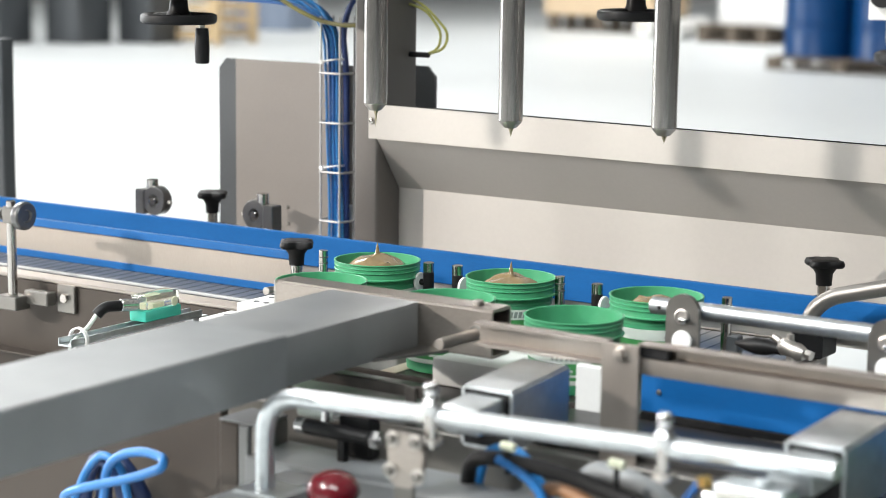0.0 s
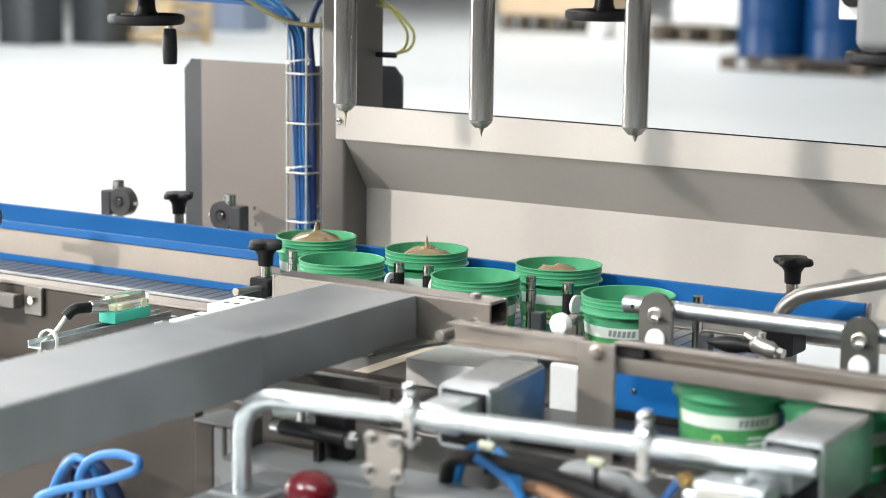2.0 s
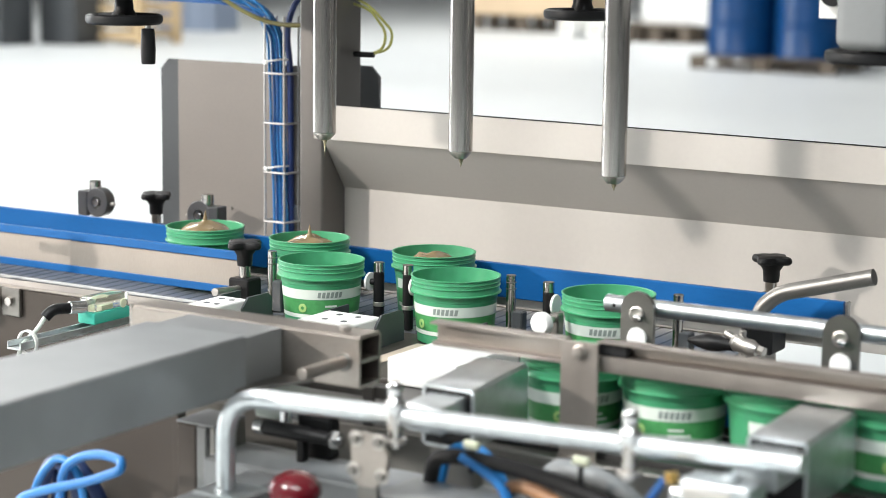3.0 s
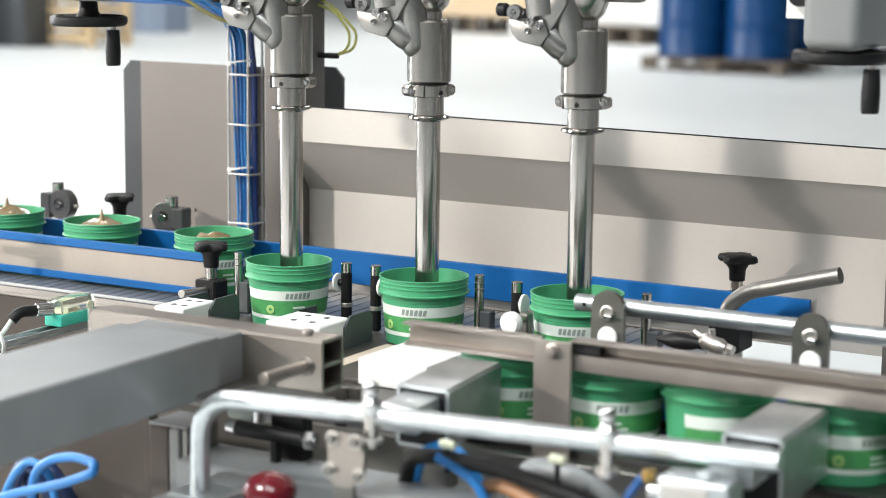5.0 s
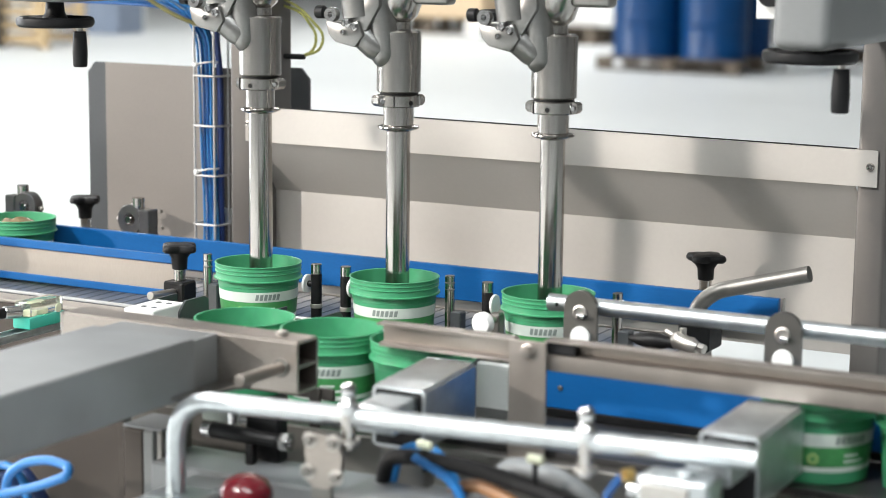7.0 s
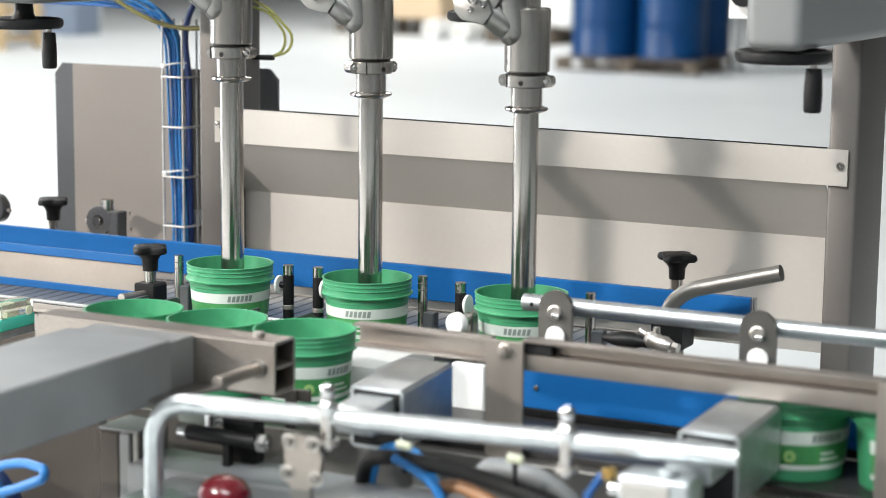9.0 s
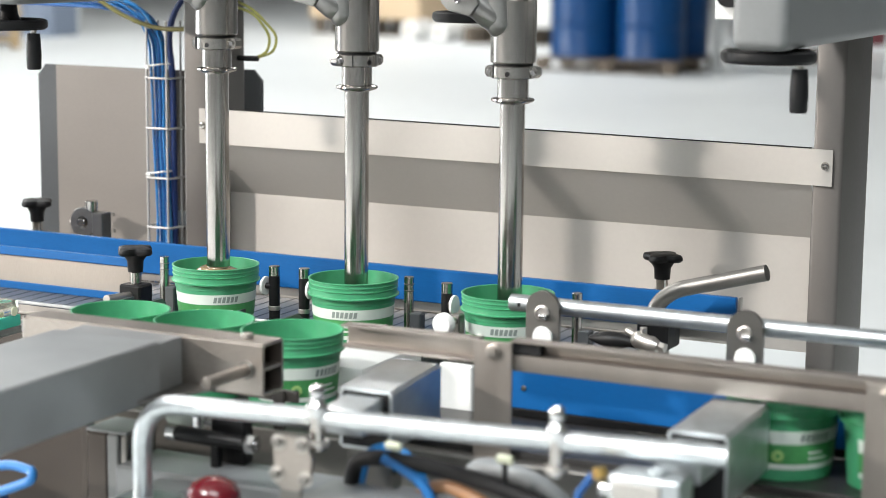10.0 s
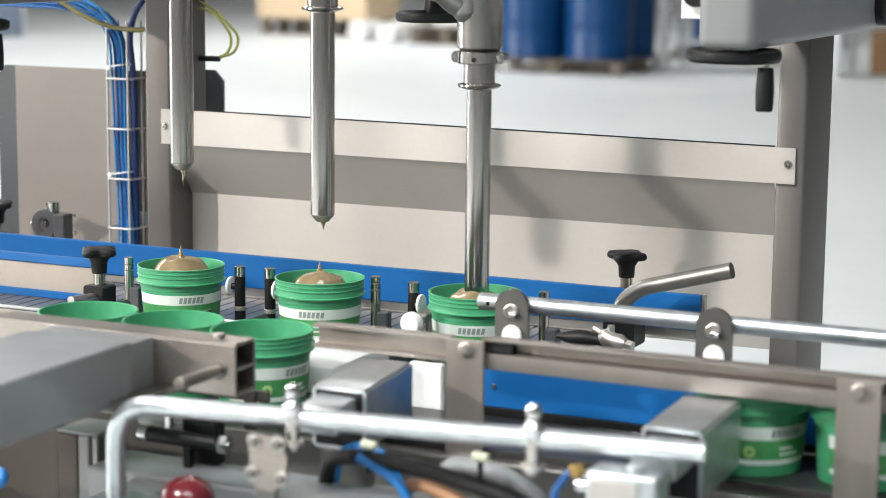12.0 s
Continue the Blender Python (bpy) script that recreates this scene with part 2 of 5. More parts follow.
def single(name, bm, material, label, category, group="", kind="", base=None):
    ob = part(name, bm, material, None)
    if base is not None:
        ob.data.transform(Matrix.Translation(-Vector(base)))
        ob.location = base
    return tagged(ob, label, category, group, kind)


# ---- hall ----
single("floor", bbox(-22, 14, -9, 30, -0.2, 0.0, bevel=0), FLOOR, "pale smooth factory hall floor", "floor", kind="structure")
single("wall_north", bbox(-22, 14, 30, 30.3, 0, 7, bevel=0), WALL, "plain pale hall wall", "wall", kind="structure")
# south and east walls are out of view, darkened to shape reflections
single("wall_south", bbox(-22, 14, -9.3, -9, 0, 7, bevel=0), WALL_CONTRAST, "unseen hall wall, darkened for contrast in steel reflections", "wall", kind="structure")
single("wall_east", bbox(14, 14.3, -9, 30, 0, 7, bevel=0), WALL_CONTRAST, "unseen hall wall, darkened for contrast in steel reflections", "wall", kind="structure")
single("wall_west", bbox(-22.3, -22, -9, 30, 0, 7, bevel=0), WALL, "plain pale hall wall", "wall", kind="structure")
single("ceiling", bbox(-22, 14, -9, 30, 7, 7.2, bevel=0), WALL, "plain pale hall ceiling", "ceiling", kind="structure")


# ---- far background ----
def drum(base):
    x, y, z = base
    d = thing("steel_drum", base, "glossy dark blue steel drum standing on a pallet", "drum", "drums on the pallet")
    part("body", revolve(bmesh.new(), base, (0, 0, 1), [(0, 0.0), (0.310, 0.0), (0.330, 0.012), (0.324, 0.03), (0.324, 0.30), (0.336, 0.315), (0.324, 0.33), (0.324, 0.62), (0.336, 0.635), (0.324, 0.65), (0.324, 0.93), (0.330, 0.948), (0.318, 0.96), (0.308, 0.942), (0, 0.942)], 36), DRUM, d)
    part("bung", bcyl((x + 0.17, y, z + 0.942), (x + 0.17, y, z + 0.957), 0.035), STEEL, d)
    return d


def pallet(base, w=1.2, d=1.0, label="weathered wooden pallet on the hall floor", h=0.1):
    x, y, z = base
    p = thing("pallet", base, label, "pallet", "pallets")
    for k in range(3):
        yy = y - d / 2 + 0.06 + k * (d - 0.12) / 2
        part("bottom_board", bbox(x - w / 2, x + w / 2, yy - 0.05, yy + 0.05, z, z + 0.02, bevel=0.003), WOOD, p)
        for j in range(3):
            xx = x - w / 2 + 0.075 + j * (w - 0.15) / 2
            part("block", bbox(xx - 0.07, xx + 0.07, yy - 0.05, yy + 0.05, z + 0.02, z + h, bevel=0.004), WOOD, p)
    for k in range(6):
        yy = y - d / 2 + 0.06 + k * (d - 0.12) / 5
        part("top_board", bbox(x - w / 2, x + w / 2, yy - 0.06, yy + 0.06, z + h, z + h + 0.025, bevel=0.003), WOOD, p)
    return p


PX, PY = -5.17, 15.33
pallet((PX, PY, 0), 1.46, 1.40, "weathered wooden pallet carrying blue steel drums")
for dx, dy in ((-0.345, -0.345), (0.345, -0.345), (-0.345, 0.345), (0.345, 0.345)):
    # four drums on the pallet
    drum((PX + dx, PY + dy, 0.125))


def carton(base, w, d, h):
    x, y, z = base
    c = thing("pallet_box", base, "large pale cardboard pallet box with folded flaps", "box", "cartons")
    part("body", bbox(x - w / 2, x + w / 2, y - d / 2, y + d / 2, z, z + h, bevel=0.01), CARD, c)
    part("flap", bbox(x - w / 2 + 0.01, x - 0.005, y - d / 2 + 0.01, y + d / 2 - 0.01, z + h, z + h + 0.006, bevel=0), CARD, c)
    part("flap", bbox(x + 0.005, x + w / 2 - 0.01, y - d / 2 + 0.01, y + d / 2 - 0.01, z + h, z + h + 0.006, bevel=0), CARD, c)
    part("tape", bbox(x - 0.03, x + 0.03, y - d / 2 + 0.02, y + d / 2 - 0.02, z + h + 0.006, z + h + 0.008, bevel=0), PRINT, c)
    return c


pallet((-10.4, 19.9, 0), 1.5, 1.0, h=0.18)
carton((-10.4, 19.9, 0.205), 1.6, 1.0, 0.9)
pallet((-8.0, 18.7, 0), 0.9, 0.8, h=0.18)
wl = thing("wrapped_load", (-7.75, 18.75, 0.205), "white film-wrapped load standing on a pallet", "load")
part("lower_pack", bbox(-8.22, -7.36, 18.4, 19.1, 0.206, 0.63, bevel=0.03, seg=3), WHITE, wl)
part("upper_pack", bbox(-8.20, -7.38, 18.42, 19.08, 0.631, 1.13, bevel=0.03, seg=3), WHITE, wl)


def reel(base):
    x, y, z = base
    r = thing("film_reel", base, "white wrapping film reel lying on the floor", "reel", "film reels")
    part("film", bcyl((x, y - 0.25, z + 0.12), (x, y + 0.25, z + 0.12), 0.12, 28), WHITE, r)
    part("core", bcyl((x, y - 0.27, z + 0.12), (x, y + 0.27, z + 0.12), 0.04, 18), CARD, r)
    return r


for rx, ry in ((-9.35, 18.9), (-8.8, 18.6), (-9.0, 19.3)):
    reel((rx, ry, 0))


def bin_box(base, w, d, h, material, label):
    x, y, z = base
    b = thing("storage_bin", base, label, "bin", "storage bins")
    body = bmesh.new()
    box(body, x - w / 2, x + w / 2, y - d / 2, y + d / 2, z, z + 0.04, bevel=0.005)
    for s in (-1, 1):
        box(body, x + s * (w / 2 - 0.015) - 0.015, x + s * (w / 2 - 0.015) + 0.015, y - d / 2, y + d / 2, z + 0.04, z + h, bevel=0.004)
        box(body, x - w / 2 + 0.03, x + w / 2 - 0.03, y + s * (d / 2 - 0.015) - 0.015, y + s * (d / 2 - 0.015) + 0.015, z + 0.04, z + h, bevel=0.004)
    part("shell", body, material, b)
    for k in range(3):
        xx = x - w / 2 + w * (k + 0.5) / 3
        part("rib", bbox(xx - 0.02, xx + 0.02, y - d / 2 - 0.015, y - d / 2, z, z + h - 0.04, bevel=0.003), material, b)
    return b


bin_box((-13.3, 13.0, 0), 0.5, 0.5, 0.6, BIN, "dark grey plastic storage bin on the floor")
bin_box((-12.8, 13.6, 0), 0.5, 0.5, 0.55, BIN, "dark grey plastic storage bin on the floor")
bin_box((-13.9, 12.4, 0), 0.5, 0.5, 0.6, BIN, "dark grey plastic storage bin on the floor")
bin_box((-13.6, 16.8, 0), 0.9, 0.5, 0.5, mat("grey_blue_bin", (0.16, 0.20, 0.27), 0.5), "grey blue plastic storage bin on the floor")
bin_box((-4.6, 21.5, 0), 0.8, 0.6, 0.7, mat("red_bin", (0.4, 0.02, 0.03), 0.5, fine=20, scale=3), "red plastic storage bin on the floor")


def crate(base, w, d, h):
    x, y, z = base
    c = thing("wooden_crate", base, "open slatted wooden crate on the floor", "crate", "crates")
    for sx in (-1, 1):
        for sy in (-1, 1):
            part("post", bbox(x + sx * w / 2 - 0.04, x + sx * w / 2 + 0.04, y + sy * d / 2 - 0.04, y + sy * d / 2 + 0.04, z, z + h, bevel=0.004), CRATE_WOOD, c)
    for k in range(4):
        zz = z + 0.05 + k * (h - 0.15) / 3
        for sy in (-1, 1):
            part("slat", bbox(x - w / 2 - 0.04, x + w / 2 + 0.04, y + sy * (d / 2 + 0.05) - 0.01, y + sy * (d / 2 + 0.05) + 0.01, zz, zz + 0.09, bevel=0.003), CRATE_WOOD, c)
    part("deck", bbox(x - w / 2 + 0.04, x + w / 2 - 0.04, y - d / 2 + 0.04, y + d / 2 - 0.04, z + 0.1, z + 0.14, bevel=0.003), CRATE_WOOD, c)
    return c


crate((-12.3, 14.1, 0), 0.6, 0.6, 0.6)
crate((-7.0, 19.0, 0), 0.7, 0.7, 0.4)


def bench(base, w, d, h):
    x, y, z = base
    t = thing("steel_bench", base, "pale grey steel work bench with square legs", "bench", "benches")
    for sx in (-1, 1):
        for sy in (-1, 1):
            part("leg", bbox(x + sx * w / 2 - 0.04, x + sx * w / 2 + 0.04, y + sy * d / 2 - 0.04, y + sy * d / 2 + 0.04, z, z + h, bevel=0.004), PALE_PAINT, t)
    part("top", bbox(x - w / 2 - 0.06, x + w / 2 + 0.06, y - d / 2 - 0.06, y + d / 2 + 0.06, z + h, z + h + 0.05), PALE_PAINT, t)
    part("shelf", bbox(x - w / 2 + 0.04, x + w / 2 - 0.04, y - d / 2 + 0.04, y + d / 2 - 0.04, z + 0.25, z + 0.28), PALE_PAINT, t)
    return t


bench((-3.53, 15.95, 0), 1.72, 0.6, 0.85)
bin_box((-3.05, 16.05, 0.281), 0.5, 0.4, 0.36, mat("dark_red_bin", (0.11, 0.012, 0.02), 0.5), "dark red plastic bin on the bench shelf")
bin_box((-2.15, 16.3, 0), 0.6, 0.4, 0.42, mat("brown_bin", (0.22, 0.12, 0.05), 0.6), "brown storage bin on the floor")
pallet((-4.2, 17.6, 0), 1.2, 1.0)
drum((-4.35, 17.5, 0.125))
bench((-14.6, 17.6, 0), 1.4, 0.8, 0.8)


# ---- machine: posts, splash guard, plates ----
def machine_post(x0, x1, y0, y1, top):
    p = thing("machine_post", ((x0 + x1) / 2, (y0 + y1) / 2, 0), "brushed stainless steel square machine post", "post", "machine posts")
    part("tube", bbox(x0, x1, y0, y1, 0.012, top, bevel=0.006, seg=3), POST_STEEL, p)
    part("foot_plate", bbox(x0 - 0.03, x1 + 0.03, y0 - 0.03, y1 + 0.03, 0, 0.012), STEEL, p)
    return p


machine_post(-0.201, -0.148, 0.222, 0.346, 1.9)
machine_post(0.957, 1.004, 0.222, 0.380, 1.152)

guard = thing("splash_guard", (0.4, 0.25, 0.5), "folded brushed stainless splash guard between the posts", "guard panel")
part("top_flange", extrude(bmesh.new(), [(-0.164, 0.926), (0.990, 0.924), (0.990, 0.980), (-0.164, 0.988)], "y", 0.2165, 0.2195), STEEL_SHEET, guard)
part("top_fold", extrude(bmesh.new(), [(-0.147, 0.985), (0.956, 0.977), (0.956, 0.980), (-0.147, 0.988)], "y", 0.2196, 0.236), STEEL_SHEET, guard)
# black strip paints the dark shading line behind the guard's top edge
part("shade_line", extrude(bmesh.new(), [(-0.147, 0.9882), (0.956, 0.9806), (0.956, 0.9824), (-0.147, 0.9900)], "y", 0.2175, 0.2215), RUBBER, guard, "thin black line standing in for shade along the top edge")
part("sloped_panel", extrude(bmesh.new(), [(0.2195, 0.926), (0.2195, 0.929), (0.292, 0.834), (0.290, 0.831)], "x", -0.147, 0.956), STEEL_SHEET, guard)
part("back_panel", bbox(-0.147, 0.956, 0.290, 0.293, 0.645, 0.832, bevel=0.0006), STEEL_SHEET, guard)
for sx, sz in ((-0.156, 0.958), (0.979, 0.955)):
    s = bmesh.new()
    revolve(s, (sx, 0.2165, sz), (0, -1, 0), [(0.0065, 0), (0.0065, 0.002), (0.005, 0.0045), (0.0026, 0.005), (0.0024, 0.003), (0, 0.003)], 18)
    part("screw", s, STEEL_POLISH, guard, "round steel screw head")


def guard_plate(x0, x1, y, z0, z1, chamfer, fold, label):
    g = thing("guard_plate", ((x0 + x1) / 2, y, 0), label, "guard panel", "guard plates")
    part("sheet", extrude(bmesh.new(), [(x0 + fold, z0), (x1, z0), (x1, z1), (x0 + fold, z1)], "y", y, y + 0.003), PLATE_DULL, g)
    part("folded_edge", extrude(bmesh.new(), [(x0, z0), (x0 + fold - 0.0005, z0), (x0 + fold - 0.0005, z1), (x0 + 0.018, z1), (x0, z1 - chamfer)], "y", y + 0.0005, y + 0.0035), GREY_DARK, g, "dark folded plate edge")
    part("edge_return", bbox(x0, x0 + 0.003, y + 0.004, y + 0.04, z0, z1 - chamfer, bevel=0.0008), STEEL_DARK, g)
    part("foot", bbox(x0, x1, y, y + 0.045, 0, z0, bevel=0.002), STEEL_DARK, g)
    return g


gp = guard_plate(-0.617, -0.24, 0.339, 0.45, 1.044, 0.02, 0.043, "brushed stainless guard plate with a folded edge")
for rx, rz in ((-0.445, 0.762), (-0.443, 0.730)):
    part("rivet", bcyl((rx, 0.339, rz), (rx, 0.336, rz), 0.0035, 12), STEEL_DARK, gp)
side = thing("guard_plate", (-0.19, 0.45, 0), "dark steel guard plate with a chamfered corner", "guard panel", "guard plates")
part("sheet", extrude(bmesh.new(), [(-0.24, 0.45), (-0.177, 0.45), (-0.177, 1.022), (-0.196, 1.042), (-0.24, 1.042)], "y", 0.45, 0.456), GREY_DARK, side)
part("foot", bbox(-0.24, -0.177, 0.44, 0.466, 0, 0.45), GREY_DARK, side)
cab = thing("guard_screen", (-1.55, 0.48, 0), "dark grey steel guard screen beside the conveyor", "screen")
part("sheet", bbox(-1.75, -1.350, 0.46, 0.498, 0.02, 1.045, bevel=0.003), GREY_DARK, cab)
part("foot", bbox(-1.75, -1.35, 0.44, 0.52, 0, 0.02), STEEL_DARK, cab)

# ---- cable basket and cables ----
basket = thing("cable_basket", (-0.31, 0.31, 0.5), "zinc wire basket running upright beside the post", "cable tray")
BX0, BX1, BY0, BY1 = -0.333, -0.283, 0.297, 0.335
for wx, wy in ((BX0, BY0), (BX0 + 0.045, BY0 - 0.001), (BX1, BY1), (BX0, BY1)):
    part("long_wire", bcyl((wx, wy, 0.5), (wx, wy, 1.137), 0.0022, 10), WIRE, basket)
for k in range(7):
    wz = 0.565 + k * 0.0932 if k else 0.565
    w = bmesh.new()
    sweep(w, rounded([(BX0 - 0.006, BY1, wz), (BX0 - 0.002, BY0 - 0.003, wz), (BX1, BY0 - 0.003, wz), (BX1 + 0.006, BY1, wz)], 0.006, 4), 0.0022, 8)
    part("cross_wire", w, WIRE, basket)
part("fixing", bbox(BX0 - 0.004, -0.195, BY1 + 0.003, BY1 + 0.006, 0.75, 0.78), ZINC, basket)

CABLE_DEEP = mat("deep_blue_cable", (0.009, 0.075, 0.25), 0.3)
rng = random.Random(4)
for k in range(11):
    ox, oy = BX0 + 0.008 + 0.0026 * k + rng.uniform(-0.001, 0.001), BY0 + 0.009 + rng.uniform(0, 0.02)
    pts = [(ox, oy, 0.48)]
    for j in range(1, 8):
        bow = 0.010 * math.sin(j * 0.9) * (k / 13) + (0.006 if j in (3, 4) else 0)
        pts.append((ox + bow * 0.8 + rng.uniform(-0.0015, 0.0015), oy + rng.uniform(-0.002, 0.002), 0.48 + j * 0.085))
    end = rng.uniform(-0.03, 0.03)
    pts = pts[:-1] + [(ox - 0.008, oy, 1.105), (ox - 0.04, oy - 0.005, 1.148 + end * 0.4), (ox - 0.11, oy - 0.02, 1.172 + end * 0.5), (ox - 0.3, oy - 0.05, 1.19 + end)]
    c = bmesh.new()
    sweep(c, rounded(pts, 0.04, 4), 0.0027, 8)
    single("cable", c, (CABLE_BLUE, CABLE_MID, CABLE_DEEP, CABLE_MID, CABLE_BLUE)[k % 5], "blue plastic cable bundled in the wire basket", "cable", "cables in the basket", base=(ox, oy, 0.48))
for cz in (1.052, 0.852):
    c = bmesh.new()
    sweep(c, rounded([(BX0 + 0.001, BY0 - 0.006, cz), (BX0 + 0.02, BY0 - 0.007, cz + 0.003), (BX1 - 0.012, BY0 - 0.004, cz + 0.006), (BX1 - 0.01, BY0 + 0.03, cz + 0.004), (BX0 + 0.002, BY0 + 0.03, cz), (BX0 + 0.001, BY0 - 0.006, cz)], 0.01, 4), 0.0016, 8)
    box(c, BX0 + 0.004, BX0 + 0.012, BY0 - 0.010, BY0 - 0.003, cz - 0.004, cz + 0.004, 0.001)
    single("cable_tie", c, WHITE, "white plastic cable tie round the cables", "cable tie", "cable ties")
dark = bmesh.new()
sweep(dark, rounded([(-0.225, 0.34, 1.30), (-0.24, 0.33, 1.2), (-0.285, 0.325, 1.165), (-0.30, 0.32, 1.11), (-0.292, 0.322, 1.04), (-0.292, 0.325, 0.6)], 0.05, 6), 0.006, 10)
single("hose", dark, mat("navy_hose", (0.01, 0.03, 0.13), 0.4), "dark navy blue hose running into the wire basket", "hose")
olive = bmesh.new()
sweep(olive, rounded([(-0.215, 0.30, 1.128), (-0.26, 0.290, 1.121), (-0.32, 0.285, 1.126), (-0.38, 0.275, 1.150), (-0.47, 0.26, 1.205)], 0.05, 6), 0.0042, 10)
single("cable", olive, mat("olive_cable", (0.14, 0.125, 0.03), 0.4), "olive green cable crossing behind the wire basket", "cable")
yl = thing("earth_cable", (-0.148, 0.32, 1.077), "yellow and green earth cable loops with a black sleeve", "cable")
for k, (r, dz) in enumerate(((0.004, 0.0), (0.066, 0.006))):
    c = bmesh.new()
    sweep(c, rounded([(-0.150, 0.32, 1.165 + dz * 2), (-0.115, 0.325, 1.155 + dz), (-0.085 + r * 0.25, 0.33, 1.115), (-0.090 + r * 0.2, 0.33, 1.085), (-0.118, 0.328, 1.073), (-0.13, 0.326, 1.073)], 0.03, 7), 0.0026, 10)
    part("core", c, CABLE_GREEN, yl)
part("sleeve", bcyl((-0.149, 0.322, 1.073), (-0.108, 0.327, 1.073), 0.0052, 12), BLACK, yl)


# ---- knobs, clamps and guides of the delivery conveyor ----
def star_knob(bm, x, y, z):
    """A knob with four lobes; z is its middle."""
    revolve(bm, (x, y, z - 0.030), (0, 0, 1), [(0, 0), (0.0125, 0), (0.0135, 0.018), (0.020, 0.028), (0.020, 0.033), (0, 0.033)], 22)
    out = []
    for k in range(48):
        a = 2 * math.pi * k / 48
        r = 0.0285 + 0.0065 * math.cos(4 * a + 0.6)
        out.append((r * math.cos(a), r * math.sin(a)))
    rings = []
    for s, h in ((0.90, 0.001), (1.0, 0.004), (1.0, 0.008), (0.93, 0.012), (0.55, 0.0145), (0.25, 0.0135)):
        rings.append([bm.verts.new((x + p * s, y + q * s, z + h - 0.002)) for p, q in out])
    for a, b in zip(rings, rings[1:]):
        for k in range(48):
            bm.faces.new((a[k], a[(k + 1) % 48], b[(k + 1) % 48], b[k]))
    bm.faces.new(rings[0][::-1])
    bm.faces.new(rings[-1])
    return bm


def knob_clamp(x, y, z, low, rod_to, rod_y=None):
    """A star knob on a black block that grips a steel rod."""
    c = thing("knob_clamp", (x, y, low), "black plastic clamp block with a star knob on a steel rod", "clamp", "knob clamps")
    part("star_knob", star_knob(bmesh.new(), x, y, z), BLACK, c)
    part("collar", bcyl((x, y, z - 0.052), (x, y, z - 0.030), 0.0098, 18), STEEL_POLISH, c)
    part("block", bbox(x - 0.021, x + 0.021, y - 0.019, y + 0.019, low, z - 0.050, bevel=0.003), BLACK, c)
    part("rod", bcyl((x, y if rod_y is None else rod_y, (low + z - 0.05) / 2 + 0.002), rod_to, 0.0068, 16), STEEL, c)
    part("post", bcyl((x, y, 0.5), (x, y, low), 0.008, 14), STEEL, c)
    return c


knob_clamp(-0.081, -0.100, 0.777, 0.686, (-0.078, -0.185, 0.715), -0.105)
knob_clamp(-0.518, 0.20, 0.790, 0.700, (-0.518, 0.108, 0.725))
knob_clamp(0.726, 0.20, 0.790, 0.690, (0.726, 0.108, 0.725))


def eye_clamp(x, y, z, flip=1):
    c = thing("rod_clamp", (x, y, z - 0.03), "steel rod clamp with a round eye and a pin", "clamp", "rod clamps")
    e = bmesh.new()
    revolve(e, (x + 0.012 * flip, y - 0.012, z), (0, 1, 0), [(0.012, 0), (0.0265, 0), (0.028, 0.002), (0.028, 0.022), (0.0265, 0.024), (0.012, 0.024), (0.012, 0)], 28)
    part("eye", e, CLAMP_STEEL, c)
    part("cheek", bbox(x - 0.022 * flip - 0.012, x - 0.022 * flip + 0.012, y - 0.014, y + 0.014, z - 0.028, z + 0.020, bevel=0.002), CLAMP_STEEL, c)
    part("pin", bcyl((x, y, z + 0.018), (x, y, z + 0.040), 0.0115, 20), STEEL_POLISH, c)
    part("bore_rod", bcyl((x + 0.012 * flip, y - 0.016, z), (x + 0.012 * flip, y - 0.004, z), 0.0075, 16), STEEL_POLISH, c)
    part("screw", bcyl((x + 0.036 * flip, y, z - 0.002), (x + 0.048 * flip, y, z - 0.002), 0.004, 12), STEEL, c)
    part("stem", bcyl((x, y, 0.60), (x, y, z - 0.02), 0.008, 14), STEEL, c)
    return c


eye_clamp(-0.638, 0.165, 0.778, 1)
eye_clamp(-0.356, 0.152, 0.776, -1)

fg = thing("far_guide_rail", (-0.6, 0.1, 0.70), "blue plastic guide rail along the delivery conveyor", "guide rail")
part("blue_strip", bbox(-2.1, 0.884, 0.092, 0.102, 0.705, 0.761, bevel=0.0012), BLUE, fg)
part("backing", bbox(-2.1, 0.884, 0.1025, 0.106, 0.69, 0.755, bevel=0.0008), STEEL, fg, "thin steel backing strip")
part("end_pin", bcyl((0.889, 0.10, 0.70), (0.889, 0.10, 0.762), 0.003, 10), STEEL, fg)
ng = thing("near_guide_rail", (-1.0, -0.07, 0.69), "steel guide rail with two blue plastic strips", "guide rail")
part("steel_strip", bbox(-2.1, -0.106, -0.0745, -0.0705, 0.70, 0.748, bevel=0.0006), STEEL_TAN, ng)
part("upper_blue_strip", bbox(-2.1, -0.106, -0.078, -0.066, 0.7485, 0.7625, bevel=0.0012), BLUE, ng)
part("lower_blue_strip", bbox(-2.1, -0.106, -0.078, -0.066, 0.690, 0.703, bevel=0.0012), BLUE, ng)

# ---- delivery conveyor ----
dc = thing("delivery_conveyor", (-0.6, -0.03, 0), "stainless conveyor with a dark modular plastic chain", "conveyor")
part("near_side_rail", bbox(-2.2, 0.0, -0.195, -0.153, 0.676, 0.683, bevel=0.002), STEEL_PLATE, dc)
part("wear_strip", bbox(-2.2, 0.0, -0.152, -0.146, 0.6832, 0.688, bevel=0.001), HOUSING_PALE, dc)
part("near_side_panel", bbox(-2.2, 0.1, -0.192, -0.188, 0.40, 0.6755, bevel=0.0008), SHADED_PANEL, dc)
